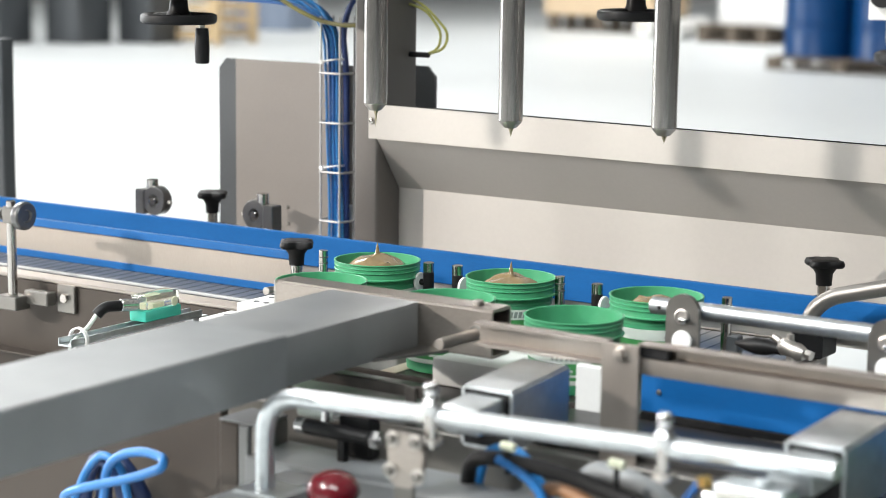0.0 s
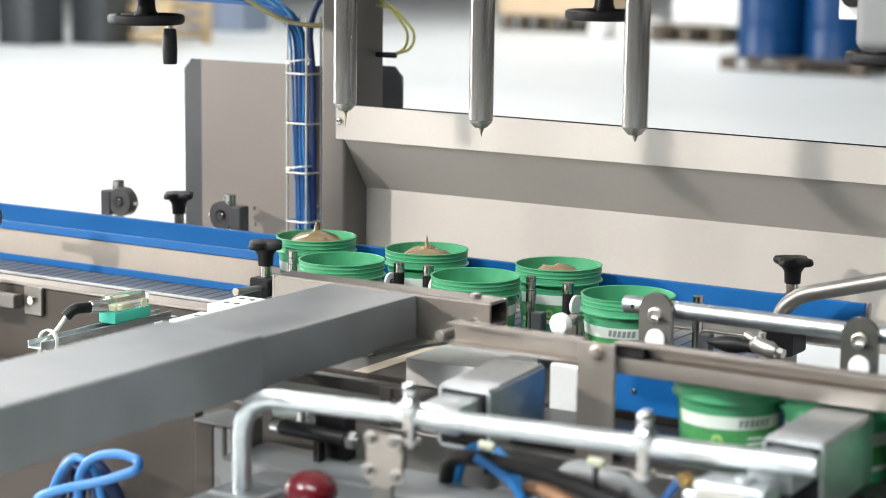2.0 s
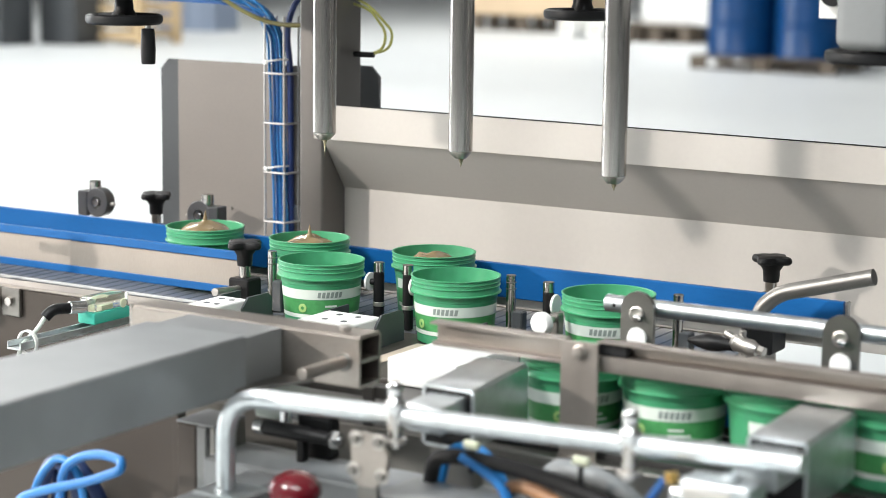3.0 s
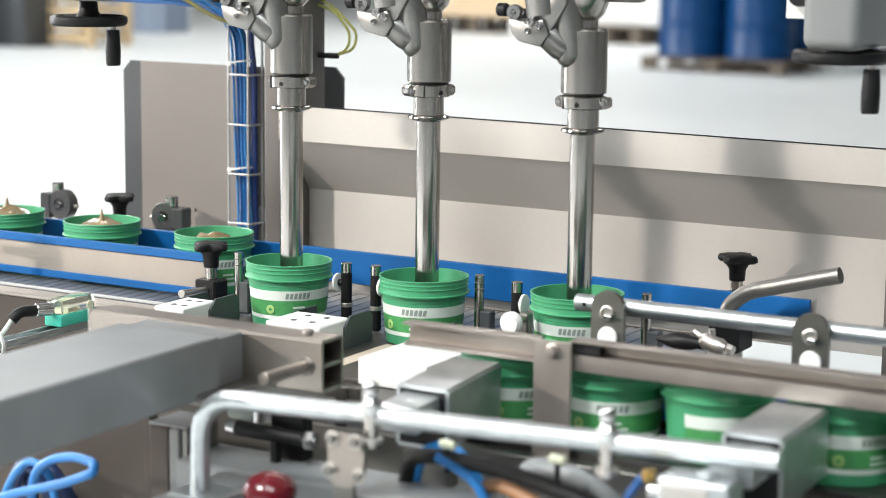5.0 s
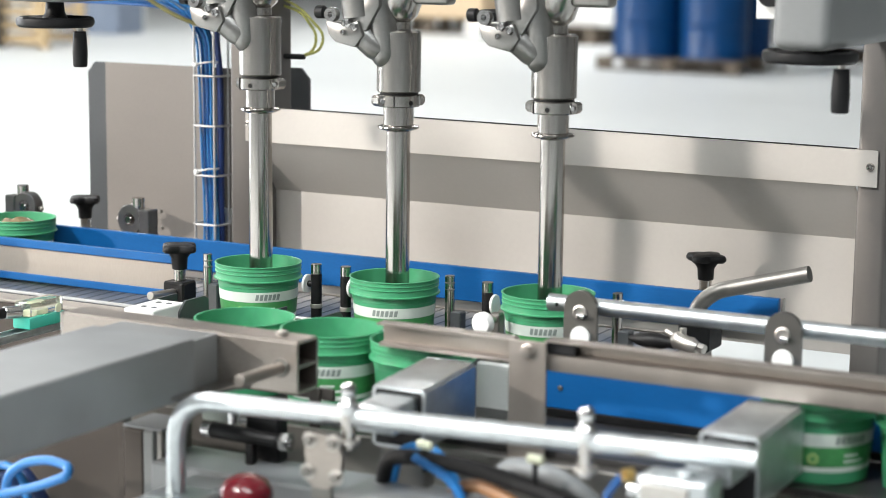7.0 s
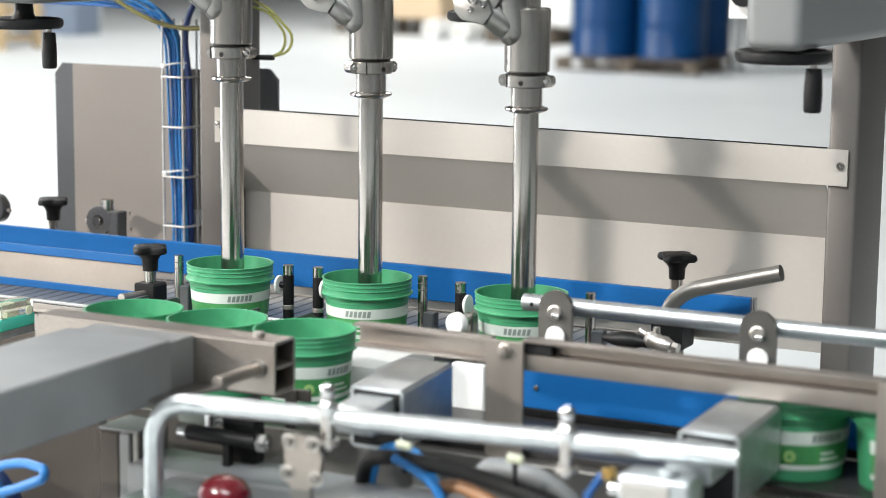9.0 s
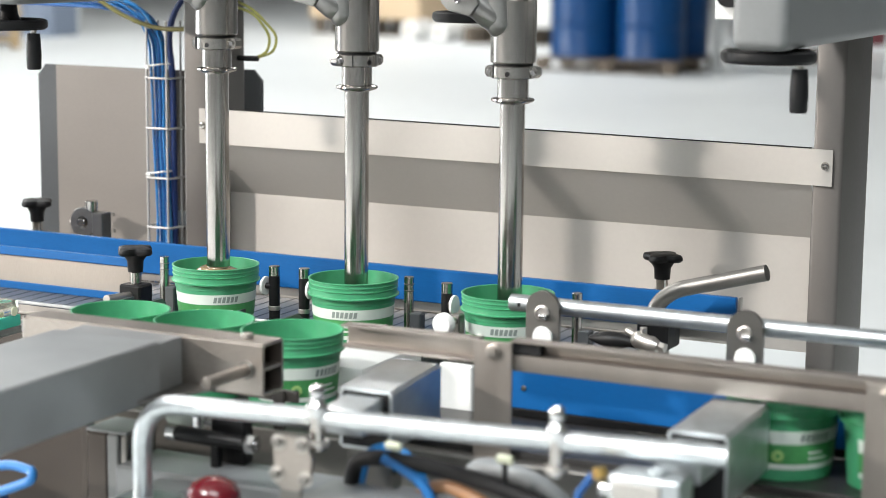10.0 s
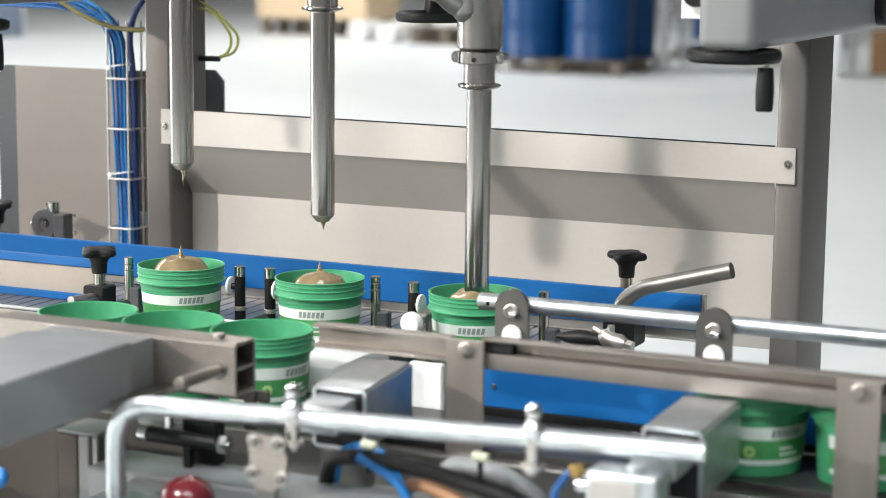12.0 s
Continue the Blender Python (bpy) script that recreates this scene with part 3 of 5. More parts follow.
part("lower_flange", bbox(-2.2, 0.1, -0.225, -0.192, 0.545, 0.549, bevel=0.0008), SHADED_PANEL, dc)
part("far_side_panel", bbox(-2.2, 0.77, 0.118, 0.122, 0.40, 0.684, bevel=0.0008), STEEL, dc)
part("bed", bbox(-2.2, 0.77, -0.143, 0.116, 0.64, 0.668, bevel=0.001), STEEL_DARK, dc)
for lx in (-2.0, -1.2, -0.45, 0.35, 0.72):
    for ly in (-0.155, 0.09):
        part("leg", bbox(lx - 0.025, lx + 0.025, ly - 0.025, ly + 0.025, 0, 0.64, bevel=0.003), STEEL, dc)
link = bmesh.new()
box(link, -0.0118, 0.0118, -0.13, 0.113, 0.0, 0.014, 0.0015)
link_mesh = bpy.data.meshes.new("chain_link")
link.to_mesh(link_mesh)
link.free()
link_mesh.materials.append(CHAIN)
for k in range(115):
    ob = new("chain_link", link_mesh)
    ob.parent = dc
    ob.location = Vector((-2.15 + k * 0.0254, 0, 0.6695)) - dc.location

rs = thing("rod_stand", (-0.61, -0.23, 0.63), "steel rod stand with a cross clamp on the conveyor side", "stand")
part("upright", bcyl((-0.61, -0.232, 0.645), (-0.61, -0.232, 0.822), 0.0085, 18), STEEL_POLISH, rs)
part("foot_block", bbox(-0.632, -0.585, -0.25, -0.214, 0.630, 0.655, bevel=0.002), STEEL_DARK, rs)
part("cross_block", bbox(-0.592, -0.535, -0.224, -0.2005, 0.640, 0.664, bevel=0.002), STEEL_DARK, rs)
part("wall_plate", bbox(-0.534, -0.492, -0.2005, -0.1925, 0.628, 0.678, bevel=0.0015), STEEL_DARK, rs)
part("hex_nut", revolve(bmesh.new(), (-0.513, -0.2005, 0.655), (0, -1, 0), [(0, 0), (0.008, 0), (0.008, 0.007), (0, 0.007)], 6), STEEL_POLISH, rs)
part("cross_block", bbox(-0.624, -0.592, -0.242, -0.222, 0.782, 0.812, bevel=0.003), STEEL_DARK, rs)
part("cross_head", revolve(bmesh.new(), (-0.592, -0.228, 0.797), (1, 0, 0), [(0, 0), (0.023, 0), (0.025, 0.003), (0.025, 0.014), (0.022, 0.017), (0.012, 0.017), (0.010, 0.013), (0, 0.013)], 28), CLAMP_STEEL, rs)
part("guide_rod", bcyl((-0.69, -0.232, 0.797), (-0.60, -0.232, 0.797), 0.0075, 16), STEEL_POLISH, rs)
part("hex_nut", revolve(bmesh.new(), (-0.640, -0.232, 0.797), (1, 0, 0), [(0, 0), (0.0115, 0), (0.0125, 0.002), (0.0125, 0.010), (0.0115, 0.012), (0, 0.012)], 6), CHROME, rs)

# ---- filling station ----
st = thing("filling_bed", (0.36, -0.25, 0.5), "steel bed plate under the filling station", "machine bed")
part("bed_plate", bbox(0.02, 0.90, -0.43, -0.146, 0.655, 0.683, bevel=0.002), BED_DARK, st)
part("wear_strip", bbox(0.326, 0.352, -0.4295, -0.21, 0.6831, 0.6840, bevel=0.0002), WEAR_BEIGE, st, "beige wear strip")
part("apron", bbox(0.02, 0.90, -0.425, -0.42, 0.40, 0.654, bevel=0.001), STEEL, st)
for lx in (0.1, 0.84):
    part("leg", bbox(lx - 0.03, lx + 0.03, -0.40, -0.34, 0, 0.655, bevel=0.003), STEEL, st)


def divider(x0, x1, y0, y1, top):
    d = thing("divider_block", ((x0 + x1) / 2, (y0 + y1) / 2, 0.683), "white plastic divider block with a dark steel side plate", "divider", "dividers between the pails")
    part("block", bbox(x0, x1, y0, y1, 0.684, top, bevel=0.002), WHITE, d)
    part("side_plate", extrude(bmesh.new(), [(y1 - 0.022, 0.684), (y1 + 0.055, 0.684), (y1 + 0.055, top - 0.004), (y1 + 0.045, top + 0.004), (y1 - 0.006, top + 0.004), (y1 - 0.022, top - 0.012)], "x", x1 + 0.0005, x1 + 0.004), GREY_DARK, d, "dark steel side plate")
    part("side_plate", extrude(bmesh.new(), [(y1 - 0.01, 0.684), (y1 + 0.055, 0.684), (y1 + 0.055, top), (y1 - 0.01, top)], "x", x0 - 0.004, x0 - 0.0005), GREY_DARK, d, "dark steel side plate")
    for bx, by in ((0.35, 0.3), (0.7, 0.3), (0.35, 0.75), (0.7, 0.75)):
        part("bolt_hole", bcyl((x0 + (x1 - x0) * bx, y0 + (y1 - y0) * by, top - 0.0005), (x0 + (x1 - x0) * bx, y0 + (y1 - y0) * by, top + 0.0006), 0.005, 14), GREY_DARK, d)
    return d


divider(-0.012, 0.044, -0.34, -0.255, 0.728)
divider(0.196, 0.292, -0.34, -0.255, 0.728)
divider(0.443, 0.538, -0.325, -0.255, 0.728)
single("transfer_block", bbox(0.432, 0.542, -0.457, -0.3265, 0.6845, 0.722, bevel=0.003, seg=2), WHITE, "white plastic transfer block beside the infeed", "slide block")


def stop_pin(x, y, top, black, disc=0):
    p = thing("guide_pin", (x, y, 0.684), "upright guide pin in black sleeve with steel cap" if black else "upright turned steel guide pin", "pin", "guide pins")
    r = 0.0075
    part("pin", bcyl((x, y, 0.684), (x, y, top - (0.016 if black else 0)), r * (1.15 if black else 1.0), 18), BLACK if black else STEEL_POLISH, p)
    if black:
        part("cap", bcyl((x, y, top - 0.016), (x, y, top), r * 1.15, 18), STEEL_POLISH, p)
        part("ring", bcyl((x, y, 0.715), (x, y, 0.722), r * 1.3, 18), STEEL, p)
    else:
        for zz in (top - 0.012, top - 0.022):
            part("groove_ring", bcyl((x, y, zz), (x, y, zz + 0.002), r * 1.06, 18), STEEL_DARK, p)
        part("foot", bbox(x - 0.002, x + 0.022, y - 0.006, y + 0.012, 0.684, 0.735, bevel=0.002), GREY_DARK, p)
    if disc:
        part("stem", bcyl((x, y - 0.002, top - 0.032), (x + disc * 0.014, y - 0.004, top - 0.032), 0.005, 12), BLACK, p)
        part("disc", bcyl((x + disc * 0.012, y - 0.004, top - 0.032), (x + disc * 0.0165, y - 0.004, top - 0.032), 0.015, 24), WHITE, p, "translucent white round pad")
    return p


stop_pin(-0.004, -0.128, 0.783, False)
stop_pin(0.203, -0.128, 0.785, True, -1)
stop_pin(0.257, -0.128, 0.786, True, 1)
stop_pin(0.441, -0.128, 0.789, False)
stop_pin(0.505, -0.128, 0.785, True, 1)
stop_pin(0.716, -0.128, 0.789, False)
kb = thing("white_knob", (0.568, -0.25, 0.70), "round white plastic knob on a short steel stem", "knob")
part("head", revolve(bmesh.new(), (0.568, -0.258, 0.752), (0, -1, 0), [(0, 0), (0.014, 0), (0.0165, 0.003), (0.0165, 0.010), (0.013, 0.015), (0, 0.0165)], 26), WHITE, kb)
part("stem", bcyl((0.568, -0.215, 0.752), (0.568, -0.258, 0.752), 0.005, 12), STEEL, kb)
part("foot", bbox(0.560, 0.576, -0.23, -0.212, 0.684, 0.76, bevel=0.002), STEEL_DARK, kb)

# ---- clamp bar over the station ----
cb = thing("clamp_bar", (0.95, -0.35, 0.684), "round bright steel bar carried by two pivot plates", "bar")
part("bar", bcyl((0.712, -0.35, 0.812), (1.75, -0.35, 0.812), 0.0115, 24), ZINC, cb)
part("bar_hole", bcyl((0.728, -0.3605, 0.8115), (0.728, -0.3617, 0.8115), 0.003, 10), BLACK, cb)
for px in (0.767, 1.046, 1.44):
    out = [(px - 0.0235, 0.62), (px + 0.0235, 0.62)] + [(px + 0.0235 * math.cos(radians(a)), 0.812 + 0.0235 * math.sin(radians(a))) for a in range(0, 181, 15)]
    pl = part("pivot_plate", extrude(bmesh.new(), out, "y", -0.372, -0.364), STEEL_DARK, cb, "dark steel pivot plate with rounded top")
    part("pivot_pin", revolve(bmesh.new(), (px, -0.372, 0.806), (0, -1, 0), [(0, 0), (0.0105, 0), (0.0105, 0.002), (0.008, 0.003), (0.0075, 0.0015), (0, 0.0015)], 22), STEEL, pl)
    part("pivot_pin", bcyl((px - 0.002, -0.376, 0.803), (px + 0.010, -0.378, 0.802), 0.0038, 12), CHROME, pl)
    part("white_disc", revolve(bmesh.new(), (px + 0.002, -0.372, 0.774), (0, -1, 0), [(0, 0), (0.0135, 0), (0.0145, 0.002), (0.0135, 0.005), (0, 0.006)], 24), WHITE, pl, "white plastic disc")

lv = thing("bent_lever", (0.78, 0.02, 0.684), "bent bright steel lever rod behind the bar", "lever")
part("rod", sweep(bmesh.new(), rounded([(0.775, 0.03, 0.695), (0.776, 0.028, 0.748), (0.806, 0.03, 0.776), (0.950, 0.03, 0.815)], 0.03, 8), 0.0122, 20), STEEL_DARK, lv)
part("socket", bbox(0.755, 0.805, 0.012, 0.07, 0.684, 0.732, bevel=0.003), BLACK, lv, "black plastic socket block")
cl = thing("clamp_lever", (0.84, -0.2, 0.684), "chrome clamp lever with a black grip", "lever")
part("grip", revolve(bmesh.new(), (0.766, -0.205, 0.7425), (1, 0.07, -0.02), [(0, 0), (0.003, 0.001), (0.0085, 0.016), (0.0120, 0.032), (0.0115, 0.046), (0.0075, 0.060), (0.0085, 0.070), (0, 0.071)], 18), BLACK, cl)
part("body", revolve(bmesh.new(), (0.832, -0.2, 0.748), (0.9, -0.15, -0.2), [(0, 0), (0.009, 0), (0.013, 0.007), (0.0105, 0.020), (0.012, 0.029), (0.008, 0.040), (0, 0.040)], 20), STEEL, cl)
part("side_stub", bcyl((0.832, -0.2, 0.752), (0.820, -0.198, 0.757), 0.0055, 14), STEEL, cl)
part("bolt", bcyl((0.846, -0.2, 0.684), (0.846, -0.2, 0.764), 0.005, 12), STEEL, cl)
part("nut", bcyl((0.872, -0.207, 0.741), (0.882, -0.209, 0.739), 0.007, 6), STEEL, cl)

# ---- infeed conveyor ----
ic = thing("infeed_conveyor", (1.0, -0.535, 0), "dark infeed conveyor with stainless sides", "conveyor")
part("belt", bbox(0.02, 2.6, -0.612, -0.458, 0.672, 0.684, bevel=0.001), BELT, ic)
part("near_side", bbox(0.02, 2.6, -0.640, -0.6125, 0.60, 0.676, bevel=0.002), STEEL_DARK, ic)
part("far_side", bbox(0.02, 2.6, -0.4575, -0.4535, 0.60, 0.682, bevel=0.001), STEEL_DARK, ic)
part("near_guide", bbox(0.30, 0.545, -0.632, -0.626, 0.712, 0.727, bevel=0.001), BED_DARK, ic, "dark brown guide bar")
for gx in (0.32, 0.52):
    part("guide_foot", bbox(gx - 0.008, gx + 0.008, -0.638, -0.6325, 0.6762, 0.727, bevel=0.001), BED_DARK, ic)
part("bed", bbox(0.02, 2.6, -0.61, -0.46, 0.60, 0.670, bevel=0.002), STEEL_DARK, ic)
for lx in (0.2, 1.2, 2.4):
    for ly in (-0.61, -0.48):
        part("leg", bbox(lx - 0.02, lx + 0.02, ly - 0.02, ly + 0.02, 0, 0.60, bevel=0.003), STEEL, ic)
bg = thing("infeed_guide", (1.5, -0.455, 0.684), "blue plastic guide board beside the infeed", "guide rail")
part("board", bbox(0.752, 2.6, -0.452, -0.442, 0.694, 0.750, bevel=0.0012), BLUE, bg)
# foot strip is black to paint the shadow gap under the board
part("foot", bbox(0.752, 2.6, -0.4525, -0.438, 0.683, 0.6935, bevel=0.0008), BLACK, bg)
part("screw", bcyl((0.778, -0.452, 0.722), (0.778, -0.4545, 0.722), 0.0035, 12), STEEL_DARK, bg)
single("guide_block", bbox(0.655, 0.703, -0.452, -0.440, 0.62, 0.742, bevel=0.002), WHITE, "upright white plastic guide block by the infeed", "slide block")

sr = thing("side_rail", (1.2, -0.6, 0.60), "brown-grey stainless channel rail above the infeed", "rail")
part("short_channel", extrude(bmesh.new(), [(-0.600, 0.788), (-0.600, 0.8185), (-0.622, 0.8185), (-0.622, 0.8155), (-0.6035, 0.8145), (-0.6035, 0.793), (-0.616, 0.7925), (-0.616, 0.788)], "x", 0.602, 0.790), STEEL_BROWN, sr)
part("long_channel", extrude(bmesh.new(), [(-0.598, 0.784), (-0.598, 0.8215), (-0.622, 0.8215), (-0.622, 0.8195), (-0.6015, 0.8190), (-0.6015, 0.8045), (-0.618, 0.8035), (-0.6185, 0.795), (-0.617, 0.784)], "x", 0.834, 2.4), STEEL_BROWN, sr)
part("end_plug", bbox(0.8345, 0.872, -0.6170, -0.6018, 0.8048, 0.8188, bevel=0.001), RUBBER, sr, "black plug in the channel end")
for bx in (0.814, 1.291, 1.75):
    b = part("bracket", bbox(bx - 0.025, bx + 0.025, -0.627, -0.6225, 0.60, 0.8195, bevel=0.001), STEEL_BROWN, sr, "flat steel bracket plate")
    part("bolt", revolve(bmesh.new(), (bx + 0.001, -0.627, 0.8075), (0, -1, 0), [(0, 0), (0.0095, 0), (0.0095, 0.002), (0.007, 0.003), (0.0065, 0.008), (0, 0.009)], 20), STEEL_PLATE, b)

# ---- foreground frame ----
ff = thing("machine_stand", (0.8, -0.85, 0), "grey painted lower machine stand of welded beams", "machine stand")
part("back_beam", bbox(0.402, 2.2, -0.825, -0.735, 0.58, 0.66, bevel=0.003), GREY_PAINT, ff)
part("front_beam", bbox(0.62, 2.2, -0.985, -0.935, 0.60, 0.665, bevel=0.003), GREY_PAINT, ff)
# the post's shaded front is put into its dark colour
part("corner_post", bbox(0.340, 0.374, -0.80, -0.735, 0, 0.690, bevel=0.004), SHADED_PANEL, ff, "brown-grey corner post, coloured as in shade")
part("corner_strip", bbox(0.3745, 0.391, -0.803, -0.735, 0, 0.690, bevel=0.002), HOUSING, ff)
part("corner_strip", bbox(0.3915, 0.4015, -0.799, -0.735, 0, 0.690, bevel=0.002), STEEL_DARK, ff)
part("top_plate", bbox(0.3405, 0.4015, -0.7995, -0.735, 0.6902, 0.6935, bevel=0.001), GREY_PAINT, ff)
part("corner_post", bbox(2.1, 2.18, -0.82, -0.74, 0, 0.58, bevel=0.004), GREY_PAINT, ff)
part("corner_post", bbox(2.1, 2.18, -0.98, -0.94, 0, 0.60, bevel=0.004), GREY_PAINT, ff)
part("corner_post", bbox(0.64, 0.70, -0.98, -0.94, 0, 0.60, bevel=0.004), GREY_PAINT, ff)
part("cross_beam", bbox(0.47, 0.53, -0.985, -0.826, 0.585, 0.655, bevel=0.003), GREY_PAINT, ff)
part("tray", bbox(0.46, 2.1, -0.935, -0.826, 0.59, 0.605, bevel=0.001), GREY_DARK, ff)

pp = thing("pipe_handle", (0.85, -0.91, 0.6), "bent zinc-plated pipe with two upright screws", "pipe")
part("pipe", sweep(bmesh.new(), rounded([(0.504, -0.91, 0.655), (0.504, -0.91, 0.7695), (1.205, -0.91, 0.7955)], 0.055, 10), 0.0113, 24), ZINC, pp)
part("foot_block", bbox(0.476, 0.545, -0.94, -0.88, 0.605, 0.658, bevel=0.003), ZINC, pp)
for cx, cz in ((0.739, -0.0135), (1.022, -0.0045)):
    s = part("screw", bcyl((cx, -0.915, 0.757 + cz), (cx, -0.915, 0.812 + cz), 0.0082, 18), STEEL_POLISH, pp, "upright steel clamp screw")
    part("cap_nut", revolve(bmesh.new(), (cx, -0.915, 0.796 + cz), (0, 0, 1), [(0, 0), (0.0125, 0), (0.0125, 0.010), (0.008, 0.015), (0.0065, 0.019), (0.0085, 0.022), (0.0085, 0.030), (0.006, 0.034), (0, 0.035)], 18), CHROME, s)
    part("washer", bcyl((cx, -0.915, 0.762 + cz), (cx, -0.915, 0.768 + cz), 0.013, 20), STEEL, s)


def square_arm(x0, x1, z0, z1, lean):
    """A square tube, front at y = -0.775, that leans by so many metres to one side over its length."""
    a = thing("square_arm", ((x0 + x1) / 2, -0.70, 0.66), "zinc-plated square tube arm with an inner slide", "arm", "square arms")
    t, y0, y1 = 0.0042, -0.775, -0.615

    def leaned(bm):
        for v in bm.verts:
            v.co.x += lean * (v.co.y - y0) / (y1 - y0)
        return bm

    part("outer_tube", leaned(hollow(bmesh.new(), "y", y0, y1, x0, x1, z0, z1, t)), ZINC, a)
    part("end_gasket", leaned(bbox(x0 + t, x1 - t, y0 + 0.0005, y0 + 0.0035, z0 + t, z1 - t, bevel=0.0)), RUBBER, a)
    part("inner_slide", leaned(bbox(x0 + t + 0.004, x1 - t - 0.006, y0 - 0.066, y0 + 0.0004, z1 - t - 0.036, z1 - t - 0.004, bevel=0.004, seg=2)), ZINC, a)
    part("foot", bbox(x0 + 0.005, x1 - 0.005, y0 + 0.01, y0 + 0.035, 0.6605, z0 - 0.0005, bevel=0.002), STEEL_DARK, a)
    return a


square_arm(0.687, 0.757, 0.708, 0.7815, -0.018)
square_arm(1.091, 1.160, 0.700, 0.7800, -0.005)

dome = thing("red_button", (0.585, -0.886, 0.6), "dark red mushroom push button on a grey box", "button")
part("head", revolve(bmesh.new(), (0.585, -0.886, 0.649), (0, 0, 1), [(0, 0), (0.018, 0), (0.028, 0.003), (0.0315, 0.011), (0.030, 0.020), (0.024, 0.029), (0.014, 0.0345), (0.006, 0.0365), (0, 0.037)], 28), RED, dome)
part("collar", bcyl((0.585, -0.886, 0.640), (0.585, -0.886, 0.649), 0.016, 22), BLACK, dome)
part("box", bbox(0.555, 0.615, -0.915, -0.857, 0.6055, 0.640, bevel=0.003), GREY_PAINT, dome)

air = thing("air_cylinder", (0.50, -0.775, 0.66), "black pneumatic cylinder with steel ends", "cylinder")
part("barrel", revolve(bmesh.new(), (0.459, -0.775, 0.696), (1, 0.0, -0.012), [(0, 0), (0.0090, 0), (0.0098, 0.003), (0.0098, 0.060), (0.0082, 0.068), (0.0082, 0.098), (0, 0.098)], 22), BLACK, air)
part("head_cap", bcyl((0.447, -0.775, 0.696), (0.460, -0.775, 0.696), 0.0100, 20), CHROME, air)
part("rod", bcyl((0.556, -0.775, 0.695), (0.575, -0.775, 0.695), 0.005, 16), CHROME, air)
part("rod_nut", revolve(bmesh.new(), (0.561, -0.775, 0.695), (1, 0, 0), [(0, 0), (0.011, 0), (0.012, 0.002), (0.012, 0.010), (0.011, 0.012), (0, 0.012)], 6), CHROME, air)
part("fitting", bcyl((0.487, -0.772, 0.706), (0.487, -0.772, 0.722), 0.0055, 12), CHROME, air)
part("mount", bbox(0.510, 0.520, -0.779, -0.767, 0.6605, 0.688, bevel=0.001), BLACK, air)
air2 = thing("air_cylinder", (0.50, -0.735, 0.66), "pale short cylinder in a black clamp block", "cylinder")
part("barrel", bcyl((0.428, -0.745, 0.707), (0.480, -0.745, 0.706), 0.0085, 20), PRINT, air2)
part("rod", bcyl((0.480, -0.745, 0.706), (0.505, -0.745, 0.705), 0.006, 16), CHROME, air2)
part("clamp_block", bbox(0.495, 0.545, -0.757, -0.735, 0.6605, 0.718, bevel=0.003), BLACK, air2)

hp = thing("hinge_plate", (0.715, -0.93, 0.66), "worn steel hinge plate with zinc bolts", "plate")
part("plate", extrude(bmesh.new(), [(0.699, 0.708), (0.708, 0.701), (0.727, 0.701), (0.741, 0.712), (0.745, 0.740), (0.735, 0.760), (0.710, 0.762), (0.697, 0.748)], "y", -0.938, -0.930), STEEL_PLATE, hp)
part("foot", bbox(0.700, 0.726, -0.9295, -0.924, 0.6655, 0.74, bevel=0.001), STEEL_DARK, hp)
for bx, bz in ((0.701, 0.718), (0.738, 0.716), (0.704, 0.754), (0.734, 0.754)):
    part("bolt", bcyl((bx, -0.938, bz), (bx, -0.945, bz), 0.0056, 6), STEEL_DARK, hp)
    part("washer", bcyl((bx, -0.938, bz), (bx, -0.9395, bz), 0.009, 16), STEEL, hp)
vb = thing("valve_block", (1.13, -0.95, 0.66), "zinc valve block with fittings", "valve")
part("body", bbox(1.094, 1.170, -0.955, -0.912, 0.6655, 0.776, bevel=0.006, seg=3), ZINC, vb)
part("face_plate", bbox(1.100, 1.150, -0.9585, -0.9552, 0.69, 0.768, bevel=0.001), STEEL, vb)
part("port", bcyl((1.081, -0.940, 0.755), (1.0938, -0.940, 0.755), 0.0085, 16), CHROME, vb)
part("port", bcyl((1.140, -0.934, 0.7762), (1.140, -0.934, 0.781), 0.010, 16), ZINC, vb)
part("knob", revolve(bmesh.new(), (1.080, -0.930, 0.768), (-0.5, -0.8, 0), [(0, 0), (0.0065, 0), (0.0065, 0.010), (0.0035, 0.010), (0.003, 0.006), (0, 0.006)], 18), BRASS, vb)
part("knob_stem", sweep(bmesh.new(), [(1.081, -0.928, 0.768), (1.066, -0.925, 0.762), (1.050, -0.922, 0.740), (1.050, -0.922, 0.69)], 0.0045, 12), CABLE_DEEP, vb, "dark blue push-in elbow")


def hose(points, r, material, label):
    return single("hose", sweep(bmesh.new(), rounded(points, 0.05, 6), r, 12), material, label, "hose", "air hoses", base=points[0])


hose([(0.792, -0.862, 0.729), (0.812, -0.862, 0.722), (0.846, -0.862, 0.705), (0.862, -0.862, 0.664)], 0.0058, CABLE_LIGHT, "light blue air hose among the valves")
hose([(0.69, -0.925, 0.668), (0.72, -0.922, 0.684), (0.77, -0.918, 0.668), (0.80, -0.90, 0.61)], 0.0058, CABLE_LIGHT, "light blue air hose among the valves")
hose([(0.735, -0.84, 0.662), (0.755, -0.858, 0.722), (0.785, -0.858, 0.728), (0.87, -0.85, 0.722), (0.98, -0.86, 0.705), (1.06, -0.85, 0.664)], 0.009, RUBBER, "black air hose among the valves")
